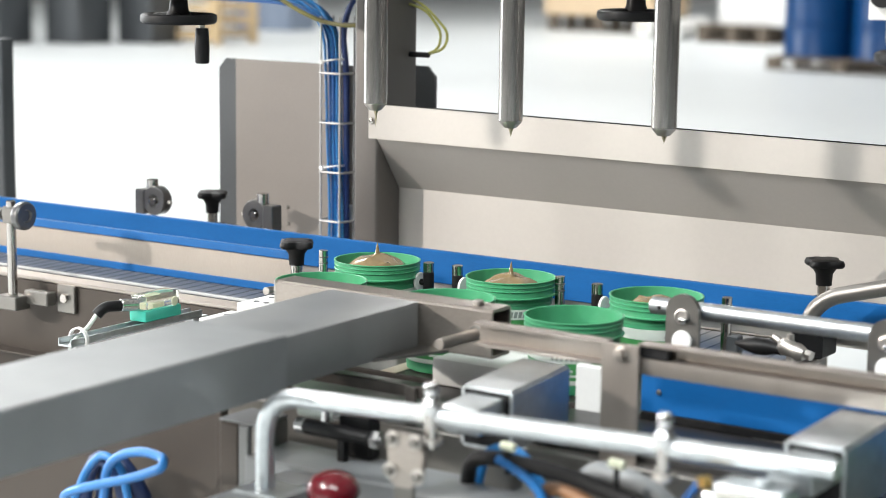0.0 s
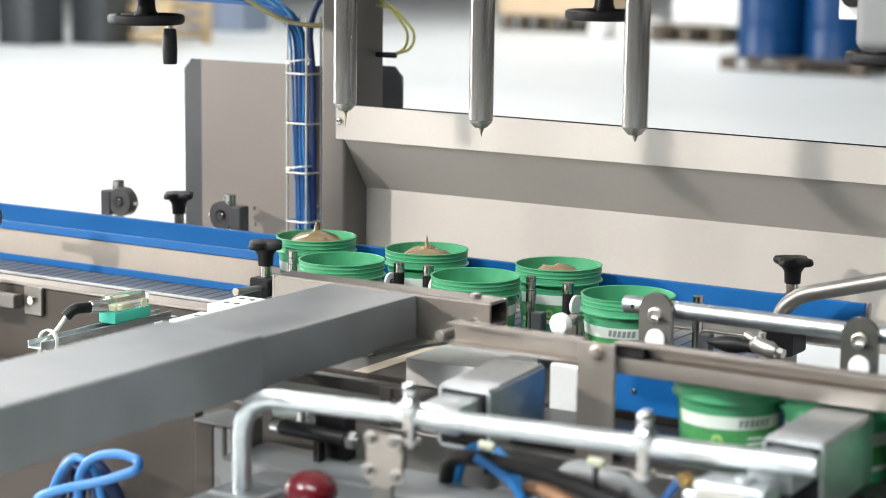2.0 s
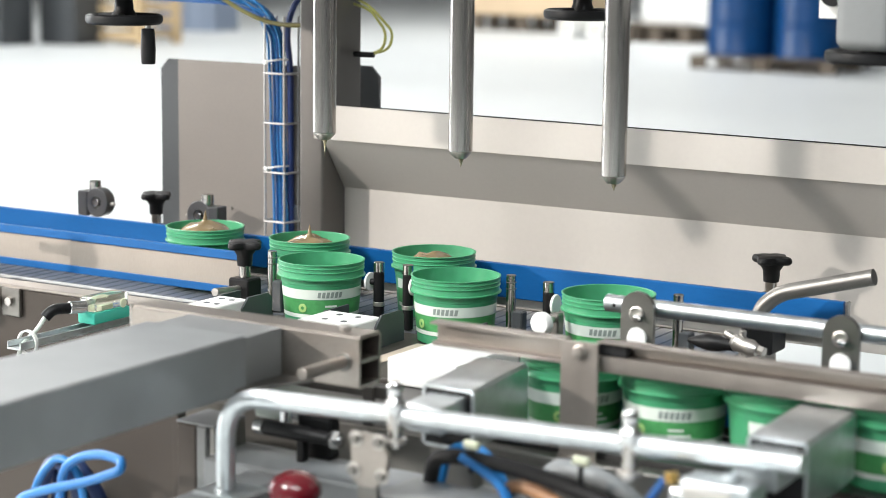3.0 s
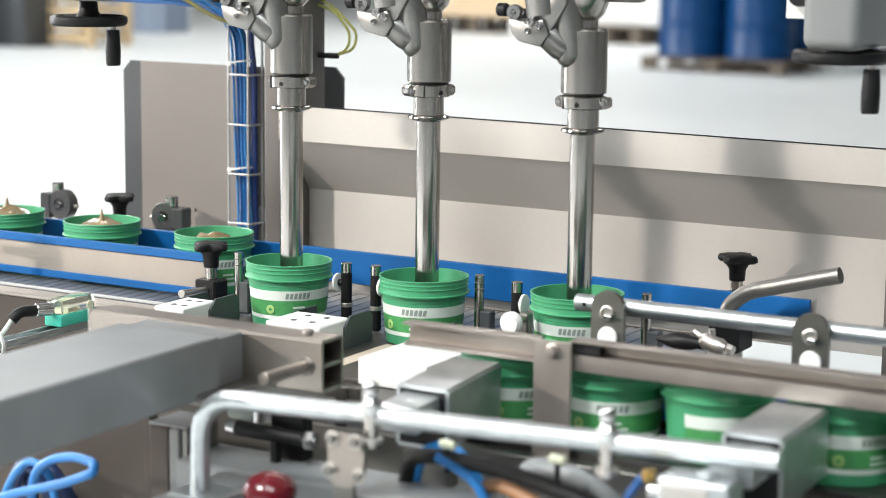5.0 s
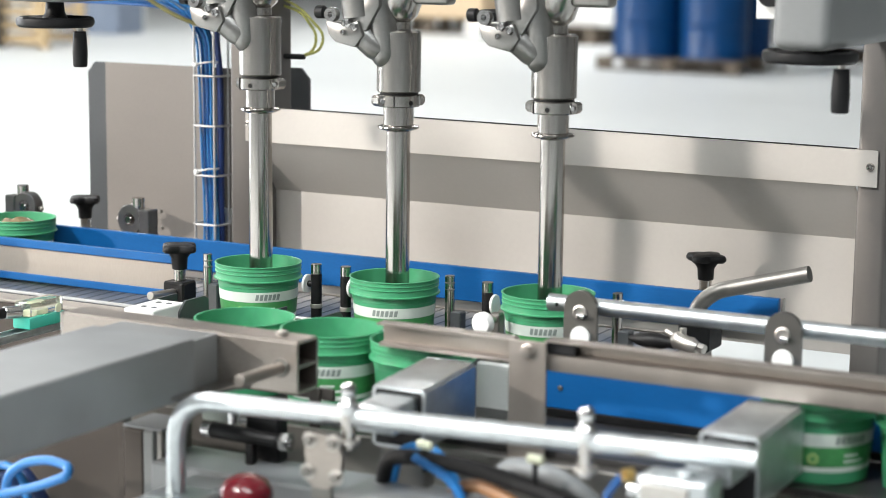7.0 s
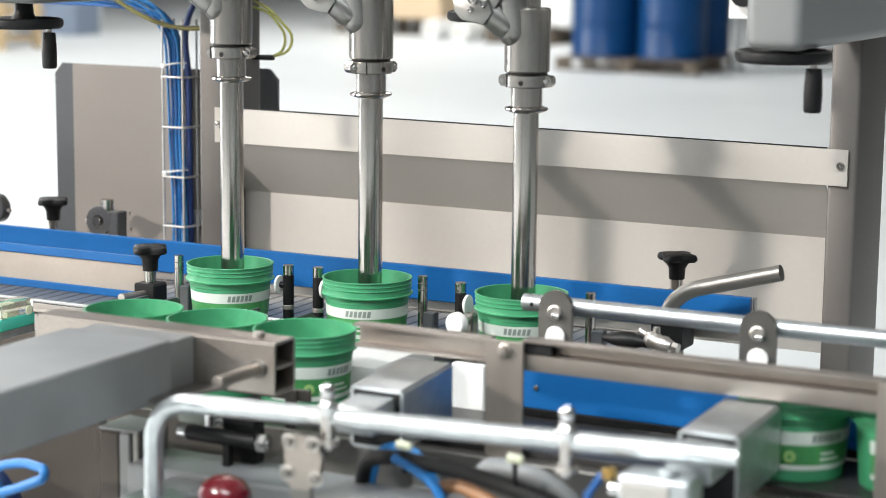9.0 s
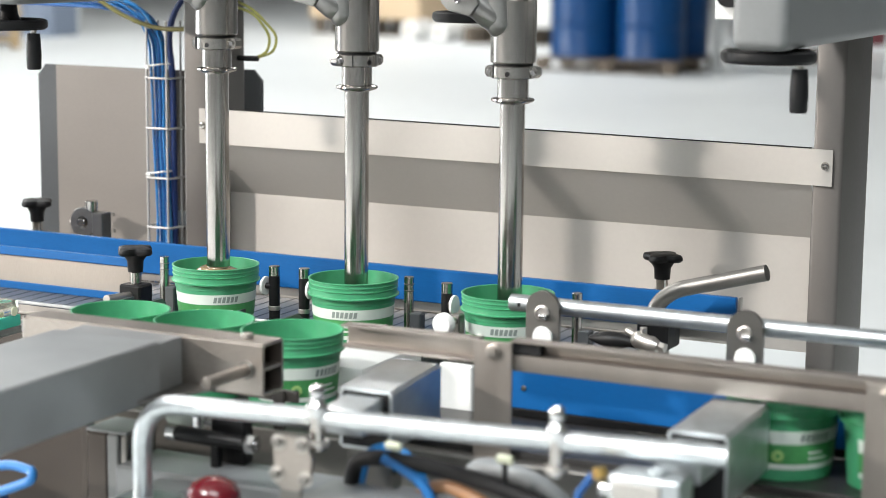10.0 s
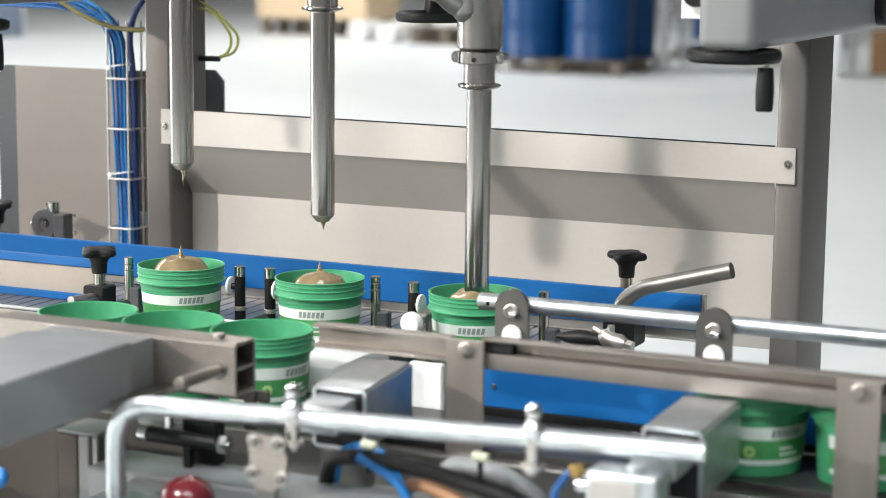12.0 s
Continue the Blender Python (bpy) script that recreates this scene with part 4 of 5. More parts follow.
hose([(0.80, -0.83, 0.662), (0.85, -0.84, 0.704), (0.90, -0.85, 0.696), (0.96, -0.85, 0.662)], 0.008, mat("copper_hose", (0.42, 0.22, 0.11), 0.45), "copper brown hose among the valves")
hose([(0.725, -0.80, 0.662), (0.745, -0.81, 0.722), (0.79, -0.81, 0.728), (0.83, -0.80, 0.662)], 0.006, CABLE_BLUE, "blue air hose among the valves")
hose([(0.98, -0.88, 0.662), (1.0, -0.90, 0.706), (1.03, -0.91, 0.704), (1.05, -0.90, 0.662)], 0.006, CABLE_BLUE, "blue air hose among the valves")
hose([(0.86, -0.80, 0.662), (0.88, -0.82, 0.726), (0.97, -0.83, 0.720), (1.04, -0.84, 0.662)], 0.011, GREY_PAINT, "grey hose among the valves")
single("valve_rail", bbox(0.718, 1.06, -0.925, -0.842, 0.6655, 0.691, bevel=0.006, seg=2), HOUSING, "grey painted valve rail on the machine stand", "valve rail")
NAVY = mat("navy_air_hose", (0.010, 0.028, 0.10), 0.45)
hose([(0.13, -0.86, 0.56), (0.16, -0.89, 0.585), (0.210, -0.90, 0.605), (0.287, -0.90, 0.629), (0.333, -0.897, 0.649), (0.326, -0.885, 0.657), (0.285, -0.875, 0.658), (0.236, -0.865, 0.644), (0.206, -0.86, 0.622), (0.19, -0.85, 0.57)], 0.0060, CABLE_LIGHT, "light blue air hose looped below the arm")
hose([(0.12, -0.84, 0.54), (0.155, -0.845, 0.605), (0.190, -0.85, 0.635), (0.222, -0.85, 0.622), (0.228, -0.84, 0.56)], 0.0055, CABLE_BLUE, "blue air hose looped below the arm")
hose([(0.13, -0.83, 0.53), (0.150, -0.835, 0.600), (0.178, -0.84, 0.630), (0.205, -0.835, 0.600), (0.21, -0.82, 0.53)], 0.010, NAVY, "dark navy air hose looped below the arm")
hose([(0.15, -0.81, 0.52), (0.165, -0.82, 0.600), (0.195, -0.825, 0.622), (0.225, -0.815, 0.58), (0.23, -0.80, 0.52)], 0.011, NAVY, "dark navy air hose looped below the arm")
for fx, fy, fz in ((0.804, -0.86, 0.752), (0.939, -0.86, 0.755)):
    f = thing("hose_fitting", (fx, fy, fz - 0.02), "pale yellow hose fitting on the black hose", "fitting", "fittings")
    part("sleeve", bcyl((fx - 0.009, fy, fz - 0.008), (fx + 0.009, fy, fz - 0.009), 0.0052, 12), LENS, f)
    part("stem", bcyl((fx, fy, fz - 0.04), (fx, fy, fz - 0.009), 0.003, 10), BLACK, f)

# cover plate stands in shadow; its dark colour carries that shade
under = thing("side_cover", (0.1, -0.78, 0), "brown-grey steel cover plate below the pusher, coloured as in shade", "cover")
part("sheet", extrude(bmesh.new(), [(-0.15, 0.0), (0.332, 0.0), (0.332, 0.70), (0.17, 0.70), (0.13, 0.62), (-0.15, 0.62)], "y", -0.775, -0.77), SHADED_PANEL, under)
part("edge_fold", bbox(0.322, 0.332, -0.785, -0.7755, 0.0, 0.70, bevel=0.001), SHADED_PANEL, under)
single("base_cabinet", bbox(0.02, 0.33, -0.765, -0.65, 0.0, 0.60, bevel=0.004), STEEL_DARK, "steel machine base cabinet below the infeed", "cabinet")

# ---- light sensor on its strut ----
se = thing("light_sensor", (-0.175, -0.40, 0.60), "teal light sensor with a clear cover on a slotted strut", "sensor")
st2 = bmesh.new()
box(st2, -0.190, -0.162, -0.545, -0.245, 0.672, 0.675, 0.0006)
box(st2, -0.190, -0.187, -0.545, -0.245, 0.6752, 0.684, 0.0006)
box(st2, -0.165, -0.162, -0.545, -0.245, 0.6752, 0.684, 0.0006)
part("strut", st2, ZINC, se, "zinc slotted strut")
part("strut_foot", bbox(-0.186, -0.166, -0.262, -0.226, 0.50, 0.672, bevel=0.001), ZINC, se)
part("strut_foot", bbox(-0.186, -0.166, -0.228, -0.193, 0.50, 0.53, bevel=0.001), ZINC, se)
part("case", bbox(-0.193, -0.158, -0.385, -0.30, 0.6845, 0.7030, bevel=0.003, seg=2), TEAL, se, "teal plastic case")
part("lens_cover", bbox(-0.192, -0.159, -0.383, -0.302, 0.7032, 0.7265, bevel=0.004, seg=2), CLEAR, se, "clear plastic cover")
part("circuit", bbox(-0.184, -0.167, -0.362, -0.335, 0.7045, 0.712, bevel=0.001), LENS, se, "pale yellow inner part")
part("eye", bcyl((-0.1585, -0.318, 0.710), (-0.1555, -0.318, 0.710), 0.0075, 18), LENS, se)
part("coupling", bcyl((-0.176, -0.386, 0.712), (-0.186, -0.412, 0.714), 0.010, 18), CHROME, se)
part("plug", sweep(bmesh.new(), rounded([(-0.185, -0.410, 0.713), (-0.197, -0.436, 0.714), (-0.203, -0.448, 0.702)], 0.012, 6), 0.0088, 14), BLACK, se)
part("cable", sweep(bmesh.new(), rounded([(-0.203, -0.447, 0.703), (-0.208, -0.462, 0.684), (-0.190, -0.50, 0.680), (-0.178, -0.527, 0.676), (-0.176, -0.552, 0.62), (-0.18, -0.56, 0.55)], 0.03, 6), 0.0035, 10), PRINT, se, "pale grey cable")
tie = bmesh.new()
revolve(tie, (-0.176, -0.515, 0.678), (0, 1, 0), [(0.017, -0.003), (0.0195, -0.003), (0.0195, 0.003), (0.017, 0.003), (0.017, -0.003)], 20)
part("cable_tie", tie, WHITE, se, "white cable tie")
ss = thing("slide_strip", (-0.05, -0.32, 0.684), "white plastic slide strip on the filling bed", "slide block")
part("strip", bbox(-0.070, -0.034, -0.362, -0.282, 0.684, 0.700, bevel=0.002), WHITE, ss)
part("hole", bcyl((-0.052, -0.315, 0.6998), (-0.052, -0.315, 0.7006), 0.005, 14), GREY_DARK, ss)
part("bed_wing", bbox(-0.10, 0.0195, -0.43, -0.199, 0.660, 0.683, bevel=0.002), STEEL_PLATE, st)


# ---- hand wheels and their arms ----
def hand_wheel(x, y, z, turn, with_grip=True):
    w = thing("hand_wheel", (x, y, z), "black plastic hand wheel with a revolving grip", "hand wheel", "hand wheels")
    r = bmesh.new()
    revolve(r, (x, y, z), (0, 0, 1), [(0.0545, -0.007), (0.059, -0.0085), (0.063, -0.005), (0.064, 0.0), (0.063, 0.006), (0.058, 0.0085), (0.054, 0.006), (0.053, 0.0), (0.0545, -0.007)], 48)
    part("rim", r, BLACK, w)
    h = bmesh.new()
    revolve(h, (x, y, z), (0, 0, 1), [(0, -0.006), (0.020, -0.006), (0.022, 0.004), (0.016, 0.016), (0.0145, 0.034), (0, 0.034)], 28)
    part("hub", h, BLACK, w)
    for k in range(3):
        a = radians(turn + 60 + 120 * k)
        s = bmesh.new()
        sweep(s, [(x + 0.014 * math.cos(a), y + 0.014 * math.sin(a), z + 0.004), (x + 0.057 * math.cos(a), y + 0.057 * math.sin(a), z)], 0.0075, 10)
        part("spoke", s, BLACK, w)
    if with_grip:
        a = radians(turn)
        gx, gy = x + 0.052 * math.cos(a), y + 0.052 * math.sin(a)
        g = part("grip", revolve(bmesh.new(), (gx, gy, z - 0.072), (0, 0, 1), [(0, 0), (0.0105, 0), (0.0118, 0.003), (0.0125, 0.025), (0.0115, 0.046), (0.0105, 0.058), (0, 0.058)], 22), BLACK, w)
        part("pin", bcyl((gx, gy, z - 0.014), (gx, gy, z - 0.004), 0.005, 12), STEEL, g)
    part("shaft", bcyl((x, y, z + 0.033), (x, y, z + 0.16), 0.009, 16), STEEL, w)
    return w


hand_wheel(-0.287, -0.154, 1.148, -2)
hand_wheel(1.0, -0.165, 1.143, -20)
hand_wheel(0.375, 0.212, 1.166, 60, False)


def arm_housing(x0, x1, y0, y1, z0, z1, label):
    a = thing("arm_housing", ((x0 + x1) / 2, y1, z0), label, "housing", "arm housings")
    part("shell", bbox(x0, x1, y0, y1, z0, z1, bevel=0.016, seg=6), HOUSING, a)
    part("foot_ring", bcyl(((x0 + x1) / 2, y0 + 0.07, z0 - 0.002), ((x0 + x1) / 2, y0 + 0.07, z0 + 0.004), 0.024, 24), BLACK, a)
    return a


arm_housing(0.968, 1.046, -0.235, 0.95, 1.153, 1.42, "pale grey painted arm housing above the hand wheel")
arm_housing(-0.36, -0.215, -0.22, 0.30, 1.182, 1.42, "pale grey painted arm housing above the hand wheel")
arm_housing(0.33, 0.42, 0.12, 0.32, 1.21, 1.42, "pale grey painted arm housing above the hand wheel")
hr = thing("cable_gland", (1.047, 0.50, 1.15), "black cable gland with a blue hose on the arm housing", "gland")
part("ring", revolve(bmesh.new(), (1.044, 0.50, 1.195), (1, 0, 0), [(0.012, 0), (0.034, 0), (0.036, 0.003), (0.036, 0.016), (0.032, 0.020), (0.012, 0.020), (0.012, 0)], 28), BLACK, hr)
part("hose", sweep(bmesh.new(), rounded([(1.05, 0.50, 1.195), (1.085, 0.50, 1.193), (1.12, 0.52, 1.21), (1.14, 0.55, 1.30)], 0.03, 6), 0.011, 14), CABLE_MID, hr, "blue air hose")
tg = thing("type_plate", (0.94, -0.2, 1.19), "pale plate with a black round knob beside the housing", "plate")
part("plate", bbox(0.935, 0.9675, -0.20, -0.196, 1.192, 1.30, bevel=0.001), WHITE, tg)
part("knob", bcyl((0.958, -0.2005, 1.226), (0.958, -0.215, 1.226), 0.018, 24), BLACK, tg)

gantry = thing("gantry", (0.4, 0.1, 1.5), "stainless cross beam and header plate carrying the nozzles", "gantry")
part("cross_beam", bbox(-0.146, 0.961, 0.225, 0.297, 1.74, 1.86, bevel=0.004), STEEL, gantry)
part("header_plate", bbox(-0.02, 0.76, -0.24, 0.224, 1.76, 1.78, bevel=0.002), STEEL, gantry)
part("housing_rail", bbox(-0.36, 1.03, 0.05, 0.11, 1.425, 1.485, bevel=0.004), STEEL, gantry)
part("column", bbox(0.965, 1.01, 0.235, 0.29, 1.4205, 1.739, bevel=0.004), STEEL, gantry)
for gx in (-0.1, 0.9):
    part("hanger", bbox(gx - 0.02, gx + 0.02, 0.06, 0.10, 1.485, 1.80, bevel=0.003), STEEL, gantry)
    part("hanger_arm", bbox(gx - 0.02, gx + 0.02, 0.06, 0.2245, 1.80, 1.84, bevel=0.003), STEEL, gantry)


# ---- pusher: built with the near face of its head at y = 0 ----
pusher = thing("pusher", (0, 0, 0), "satin stainless steel pusher arm with a hollow cross head", "pusher")
part("arm", bbox(0.3215, 0.4685, -1.15, 0.0058, 0.7545, 0.8175, bevel=0.003, seg=2), STEEL_BEAM, pusher)
hd = hollow(bmesh.new(), "x", 0.228, 0.581, 0.0062, 0.054, 0.754, 0.8185, 0.004)
part("divider_web", bbox(0.230, 0.580, 0.0104, 0.0498, 0.784, 0.788, bevel=0), STEEL_PLATE, pusher)
part("head", hd, STEEL_PLATE, pusher, "hollow steel cross head")
part("end_cap", bbox(0.224, 0.2275, 0.0062, 0.054, 0.754, 0.8185, bevel=0.0008), STEEL, pusher)
part("gusset", extrude(bmesh.new(), [(0.4692, 0.006), (0.4692, -0.10), (0.515, 0.006)], "z", 0.7545, 0.7585), STEEL_DARK, pusher)
part("guide_rod", bcyl((0.559, 0.006, 0.785), (0.556, -0.078, 0.785), 0.0074, 18), STEEL_PLATE, pusher)
part("rod_ring", bcyl((0.559, 0.006, 0.785), (0.559, 0.003, 0.785), 0.0115, 18), STEEL_DARK, pusher)
part("cap_screw", bcyl((0.545, 0.030, 0.8187), (0.545, 0.030, 0.8245), 0.0075, 18), STEEL, pusher)
for bx in (0.25, 0.366):
    part("push_pad", bbox(bx - 0.02, bx + 0.02, 0.0545, 0.066, 0.757, 0.780, bevel=0.003), BLACK, pusher)


sleeve = thing("arm_sleeve", (0.396, -1.3, 0), "satin stainless sleeve in which the pusher arm slides", "sleeve")
sl = hollow(bmesh.new(), "y", -2.1, -0.828, 0.3185, 0.4715, 0.7505, 0.8205, 0.0022)
part("shell", sl, STEEL_BEAM, sleeve)
for ly in (-1.5, -2.0):
    part("leg", bbox(0.36, 0.43, ly - 0.03, ly + 0.03, 0, 0.750, bevel=0.003), STEEL, sleeve)


# ---- nozzles: built with the tube's lower end at the origin ----
def nozzle(n):
    z = thing("filling_nozzle", (0, 0, 0), "bright steel filling nozzle with clamp ring and valve body", "nozzle", "filling nozzles")
    part("tube", bcyl((0, 0, 0), (0, 0, 0.309), 0.0183, 32, chamfer=0.0006), STEEL_POLISH, z)
    part("tip", revolve(bmesh.new(), (0, 0, 0), (0, 0, -1), [(0.0178, -0.001), (0.0172, 0.002), (0.009, 0.011), (0.0075, 0.011), (0.006, 0.006), (0, 0.006)], 28), STEEL, z, "conical steel tip")
    part("ferrule", revolve(bmesh.new(), (0, 0, 0.303), (0, 0, 1), [(0.018, 0), (0.022, 0.001), (0.030, 0.004), (0.0315, 0.0055), (0.031, 0.008), (0.024, 0.010), (0.018, 0.010)], 32), STEEL_POLISH, z)
    part("sleeve", bcyl((0, 0, 0.312), (0, 0, 0.3404), 0.0228, 30), STEEL_POLISH, z)
    ringb = bmesh.new()
    cyl(ringb, (0, 0, 0.3405), (0, 0, 0.3585), 0.0325, 40, 0.0015)
    ring = part("clamp_ring", ringb, CAST, z)
    ring.rotation_euler = (0, 0, radians((0, 58, 4)[n]))
    part("ring_gap", bbox(-0.0218, -0.0208, -0.0262, -0.0235, 0.3402, 0.3588, bevel=0), BLACK, ring)
    part("ring_bolt", bcyl((0.003, -0.0318, 0.3475), (0.003, -0.0332, 0.3475), 0.0036, 14), BLACK, ring)
    for sx in (-1, 1):
        lug = extrude(bmesh.new(), [(sx * 0.026, 0.3415), (sx * 0.036, 0.3415), (sx * 0.0400, 0.346), (sx * 0.0400, 0.354), (sx * 0.036, 0.3578), (sx * 0.026, 0.3578)], "y", -0.009, 0.011)
        part("ring_lug", lug, CAST, ring)
        part("lug_screw", bcyl((sx * 0.0335, -0.0088, 0.3495), (sx * 0.0335, -0.0120, 0.3495), 0.0042, 6), CHROME, ring)
    part("gasket", bcyl((0, 0, 0.3584), (0, 0, 0.3625), 0.029, 28), BLACK, z)
    body = part("valve_body", revolve(bmesh.new(), (0, 0, 0.362), (0, 0, 1), [(0, 0), (0.031, 0), (0.033, 0.002), (0.033, 0.089), (0.030, 0.092), (0, 0.092)], 36), CAST, z)
    part("neck", revolve(bmesh.new(), (0, 0, 0.4545), (0, 0, 1), [(0, 0), (0.0185, 0), (0.0185, 0.012), (0.027, 0.020), (0.033, 0.036), (0.036, 0.050), (0.030, 0.062), (0, 0.062)], 30), CAST, body)
    part("side_arm", bbox(0.030, 0.090, -0.014, 0.014, 0.4930, 0.5190, bevel=0.006, seg=3), DULL, body)
    # branch pipe leaning on the body, with its split flange and bolts
    foot, ax = Vector((-0.010, -0.017, 0.3970)), Vector((-0.10, -0.06, 1)).normalized()
    branch = part("branch", revolve(bmesh.new(), foot, ax, [(0, 0), (0.007, 0.0008), (0.0135, 0.0045), (0.019, 0.0105), (0.0222, 0.019), (0.0225, 0.07), (0.0225, 0.19), (0, 0.19)], 30), DULL, z, "dull cast steel branch pipe")
    part("elbow", revolve(bmesh.new(), (-0.014, -0.024, 0.4210), (-0.75, -0.2, 0.66), [(0, 0), (0.018, 0.002), (0.021, 0.012), (0.021, 0.045), (0, 0.045)], 26), DULL, branch)
    lower = [(-0.095, 0.4670), (-0.090, 0.4470), (-0.079, 0.4360), (-0.0435, 0.4285), (-0.030, 0.4470), (-0.040, 0.4690), (-0.064, 0.4590), (-0.070, 0.4640)]
    upper = [(-0.061, 0.4480), (-0.066, 0.4700), (-0.050, 0.4780), (-0.034, 0.4970), (-0.030, 0.5200), (-0.006, 0.5200), (-0.006, 0.4900), (-0.028, 0.4530)]
    for outline, y0, y1 in ((lower, -0.056, -0.006), (upper, -0.050, -0.010)):
        fl = extrude(bmesh.new(), outline, "y", y0, y1)
        bmesh.ops.bevel(fl, geom=list(fl.edges), offset=0.003, segments=2, profile=0.5, affect="EDGES", clamp_overlap=True)
        part("flange", fl, DULL, branch)
    for bx, bz, r in ((-0.056, 0.4650, 0.0075), (-0.043, 0.4590, 0.0065), (-0.062, 0.4510, 0.0045)):
        part("flange_bolt", revolve(bmesh.new(), (bx, -0.056, bz), (0, -1, 0), [(0, -0.012), (r, -0.012), (r, 0.004), (r * 0.7, 0.006), (r * 0.5, 0.003), (0, 0.003)], 6), CHROME, branch)
    eye = revolve(bmesh.new(), (-0.0885, -0.046, 0.4760), (0, -1, 0), [(0.0045, -0.006), (0.0105, -0.006), (0.0115, 0.0), (0.0105, 0.006), (0.0045, 0.006), (0.0045, -0.006)], 22)
    box(eye, -0.094, -0.083, -0.051, -0.041, 0.4610, 0.4690, 0.002)
    part("eye_bolt", eye, CHROME, branch)
    part("knob", bcyl((-0.116, -0.046, 0.4790), (-0.1005, -0.046, 0.4790), 0.0098, 18, chamfer=0.002), BLACK, branch, "black plastic knob")
    part("feed_pipe", sweep(bmesh.new(), rounded([(-0.048, -0.034, 0.4730), (-0.058, -0.036, 0.5450), (-0.075, -0.03, 0.6850), (-0.085, -0.02, 0.8350)], 0.05, 6), 0.025, 20), DULL, z)
    part("stem", bcyl((0, 0, 0.517), (0, 0, 1.15), 0.016, 20), STEEL_POLISH, z)
    dr = bmesh.new()
    revolve(dr, (0.001, 0, -0.008), (0, 0, -1), [(0, -0.002), (0.0058, 0), (0.0040, 0.004), (0.0022, 0.009), (0.0012, (0.018, 0.013, 0.011)[n]), (0, (0.031, 0.017, 0.014)[n])], 14)
    part("grease_drip", dr, DRIP, z, "drip of amber grease")
    return z


# ---- pails ----
RIM = [(0, 0.003), (0.0545, 0.003), (0.0555, 0.0), (0.0575, 0.001), (0.0630, 0.0660), (0.0638, 0.0668), (0.0640, 0.0742), (0.0660, 0.0750), (0.0695, 0.0755), (0.0698, 0.0772), (0.0672, 0.0782), (0.0668, 0.0795), (0.0670, 0.0862), (0.0682, 0.0868), (0.0682, 0.0878), (0.0670, 0.0884), (0.0672, 0.0925), (0.0682, 0.0930), (0.0682, 0.0940), (0.0673, 0.0946), (0.0674, 0.0986), (0.0688, 0.0991), (0.0688, 0.1003), (0.0670, 0.1008), (0.0655, 0.1000), (0.0640, 0.0780), (0.0612, 0.0600), (0.0560, 0.0050), (0, 0.0050)]


def wall_r(z):
    return 0.0575 + 0.0055 * (z - 0.001) / 0.065


def patch(bm, z0, z1, a0, a1, lift, seg):
    revolve(bm, (0, 0, 0), (0, 0, 1), [(wall_r(z0) + lift - 0.0004, z0), (wall_r(z0) + lift, z0), (wall_r(z1) + lift, z1), (wall_r(z1) + lift - 0.0004, z1)], seg, a0, a1)
    return bm


def grease_heap(bm, seed, z, peak=0.022, rough=0.0045):
    """A heap of soft grease with a drawn-out tip."""
    prof = [(0.0600, -0.012), (0.0585, 0.0), (0.050, 0.006), (0.046, 0.012), (0.038, 0.0195), (0.028, 0.0245), (0.016, 0.0275), (0.008, 0.0290), (0.004, 0.032), (0.002, 0.029 + peak * 0.6), (0, 0.029 + peak)]
    revolve(bm, (0, 0, z), (0, 0, 1), prof, 40)
    for v in bm.verts:
        h = v.co.z - z
        if 0.001 < h < 0.0295:
            n = noise.noise(Vector((v.co.x * 45 + seed, v.co.y * 45, h * 60)))
            v.co.z += rough * n
            v.co.x += 0.002 * n
            v.co.y += 0.002 * noise.noise(Vector((v.co.y * 50, v.co.x * 50 + seed, 3.0)))
    return bm


def pail(turn, heap=0.0, seed=0.0):
    label = "green plastic pail heaped with amber grease" if heap else "empty green plastic pail with a white label band"
    p = thing("pail", (0, 0, 0), label, "pail", "filled pails" if heap else "empty pails")
    part("body", revolve(bmesh.new(), (0, 0, 0), (0, 0, 1), RIM, 56), GREEN, p)
    part("label_band", patch(bmesh.new(), 0.0450, 0.0605, turn - 82, turn + 112, 0.0006, 36), PRINT, p, "white printed label band")
    lower = part("label", patch(bmesh.new(), 0.0215, 0.0444, turn - 82, turn + 112, 0.0006, 36), GREEN_LABEL, p, "yellowish green printed label")
    part("label_foot", patch(bmesh.new(), 0.0150, 0.0210, turn - 82, turn + 112, 0.0006, 36), PRINT, p)
    for k in range(6):
        a = turn - 7 + k * 6.2
        bar = patch(bmesh.new(), 0.0482, 0.0572, a, a + 4.4, 0.0010, 2)
        for v in bar.verts:
            lean = 160.0 * (v.co.z - 0.0482)
            v.co.xy = Matrix.Rotation(radians(lean), 2) @ v.co.xy
        part("print_bar", bar, INK, p)
    a = radians(turn - 30)
    rr = wall_r(0.031) + 0.0008
    c = Vector((rr * math.cos(a), rr * math.sin(a), 0.031))
    part("sun_mark", revolve(bmesh.new(), c, (math.cos(a), math.sin(a), 0), [(0.0028, 0), (0.0028, 0.0008), (0.0070, 0.0004), (0.0070, 0)], 20), YELLOW, lower)
    for k in range(2):
        part("print_bar", patch(bmesh.new(), 0.026 + k * 0.007, 0.029 + k * 0.007, turn + 4, turn + 30 - k * 8, 0.0010, 6), PRINT, lower)
    if heap:
        part("grease", grease_heap(bmesh.new(), seed, heap, 0.022 if seed < 8 else 0.004, 0.0045 + 0.0005 * seed), GREASE, p, "heap of glossy amber grease")
    return p


BELT_Z = 0.6842
NOZZLE_X = (0.115, 0.363, 0.619)
PAIL_X = (0.110, 0.358, 0.6165)
OUT_X = (0.121, 0.369, 0.616)
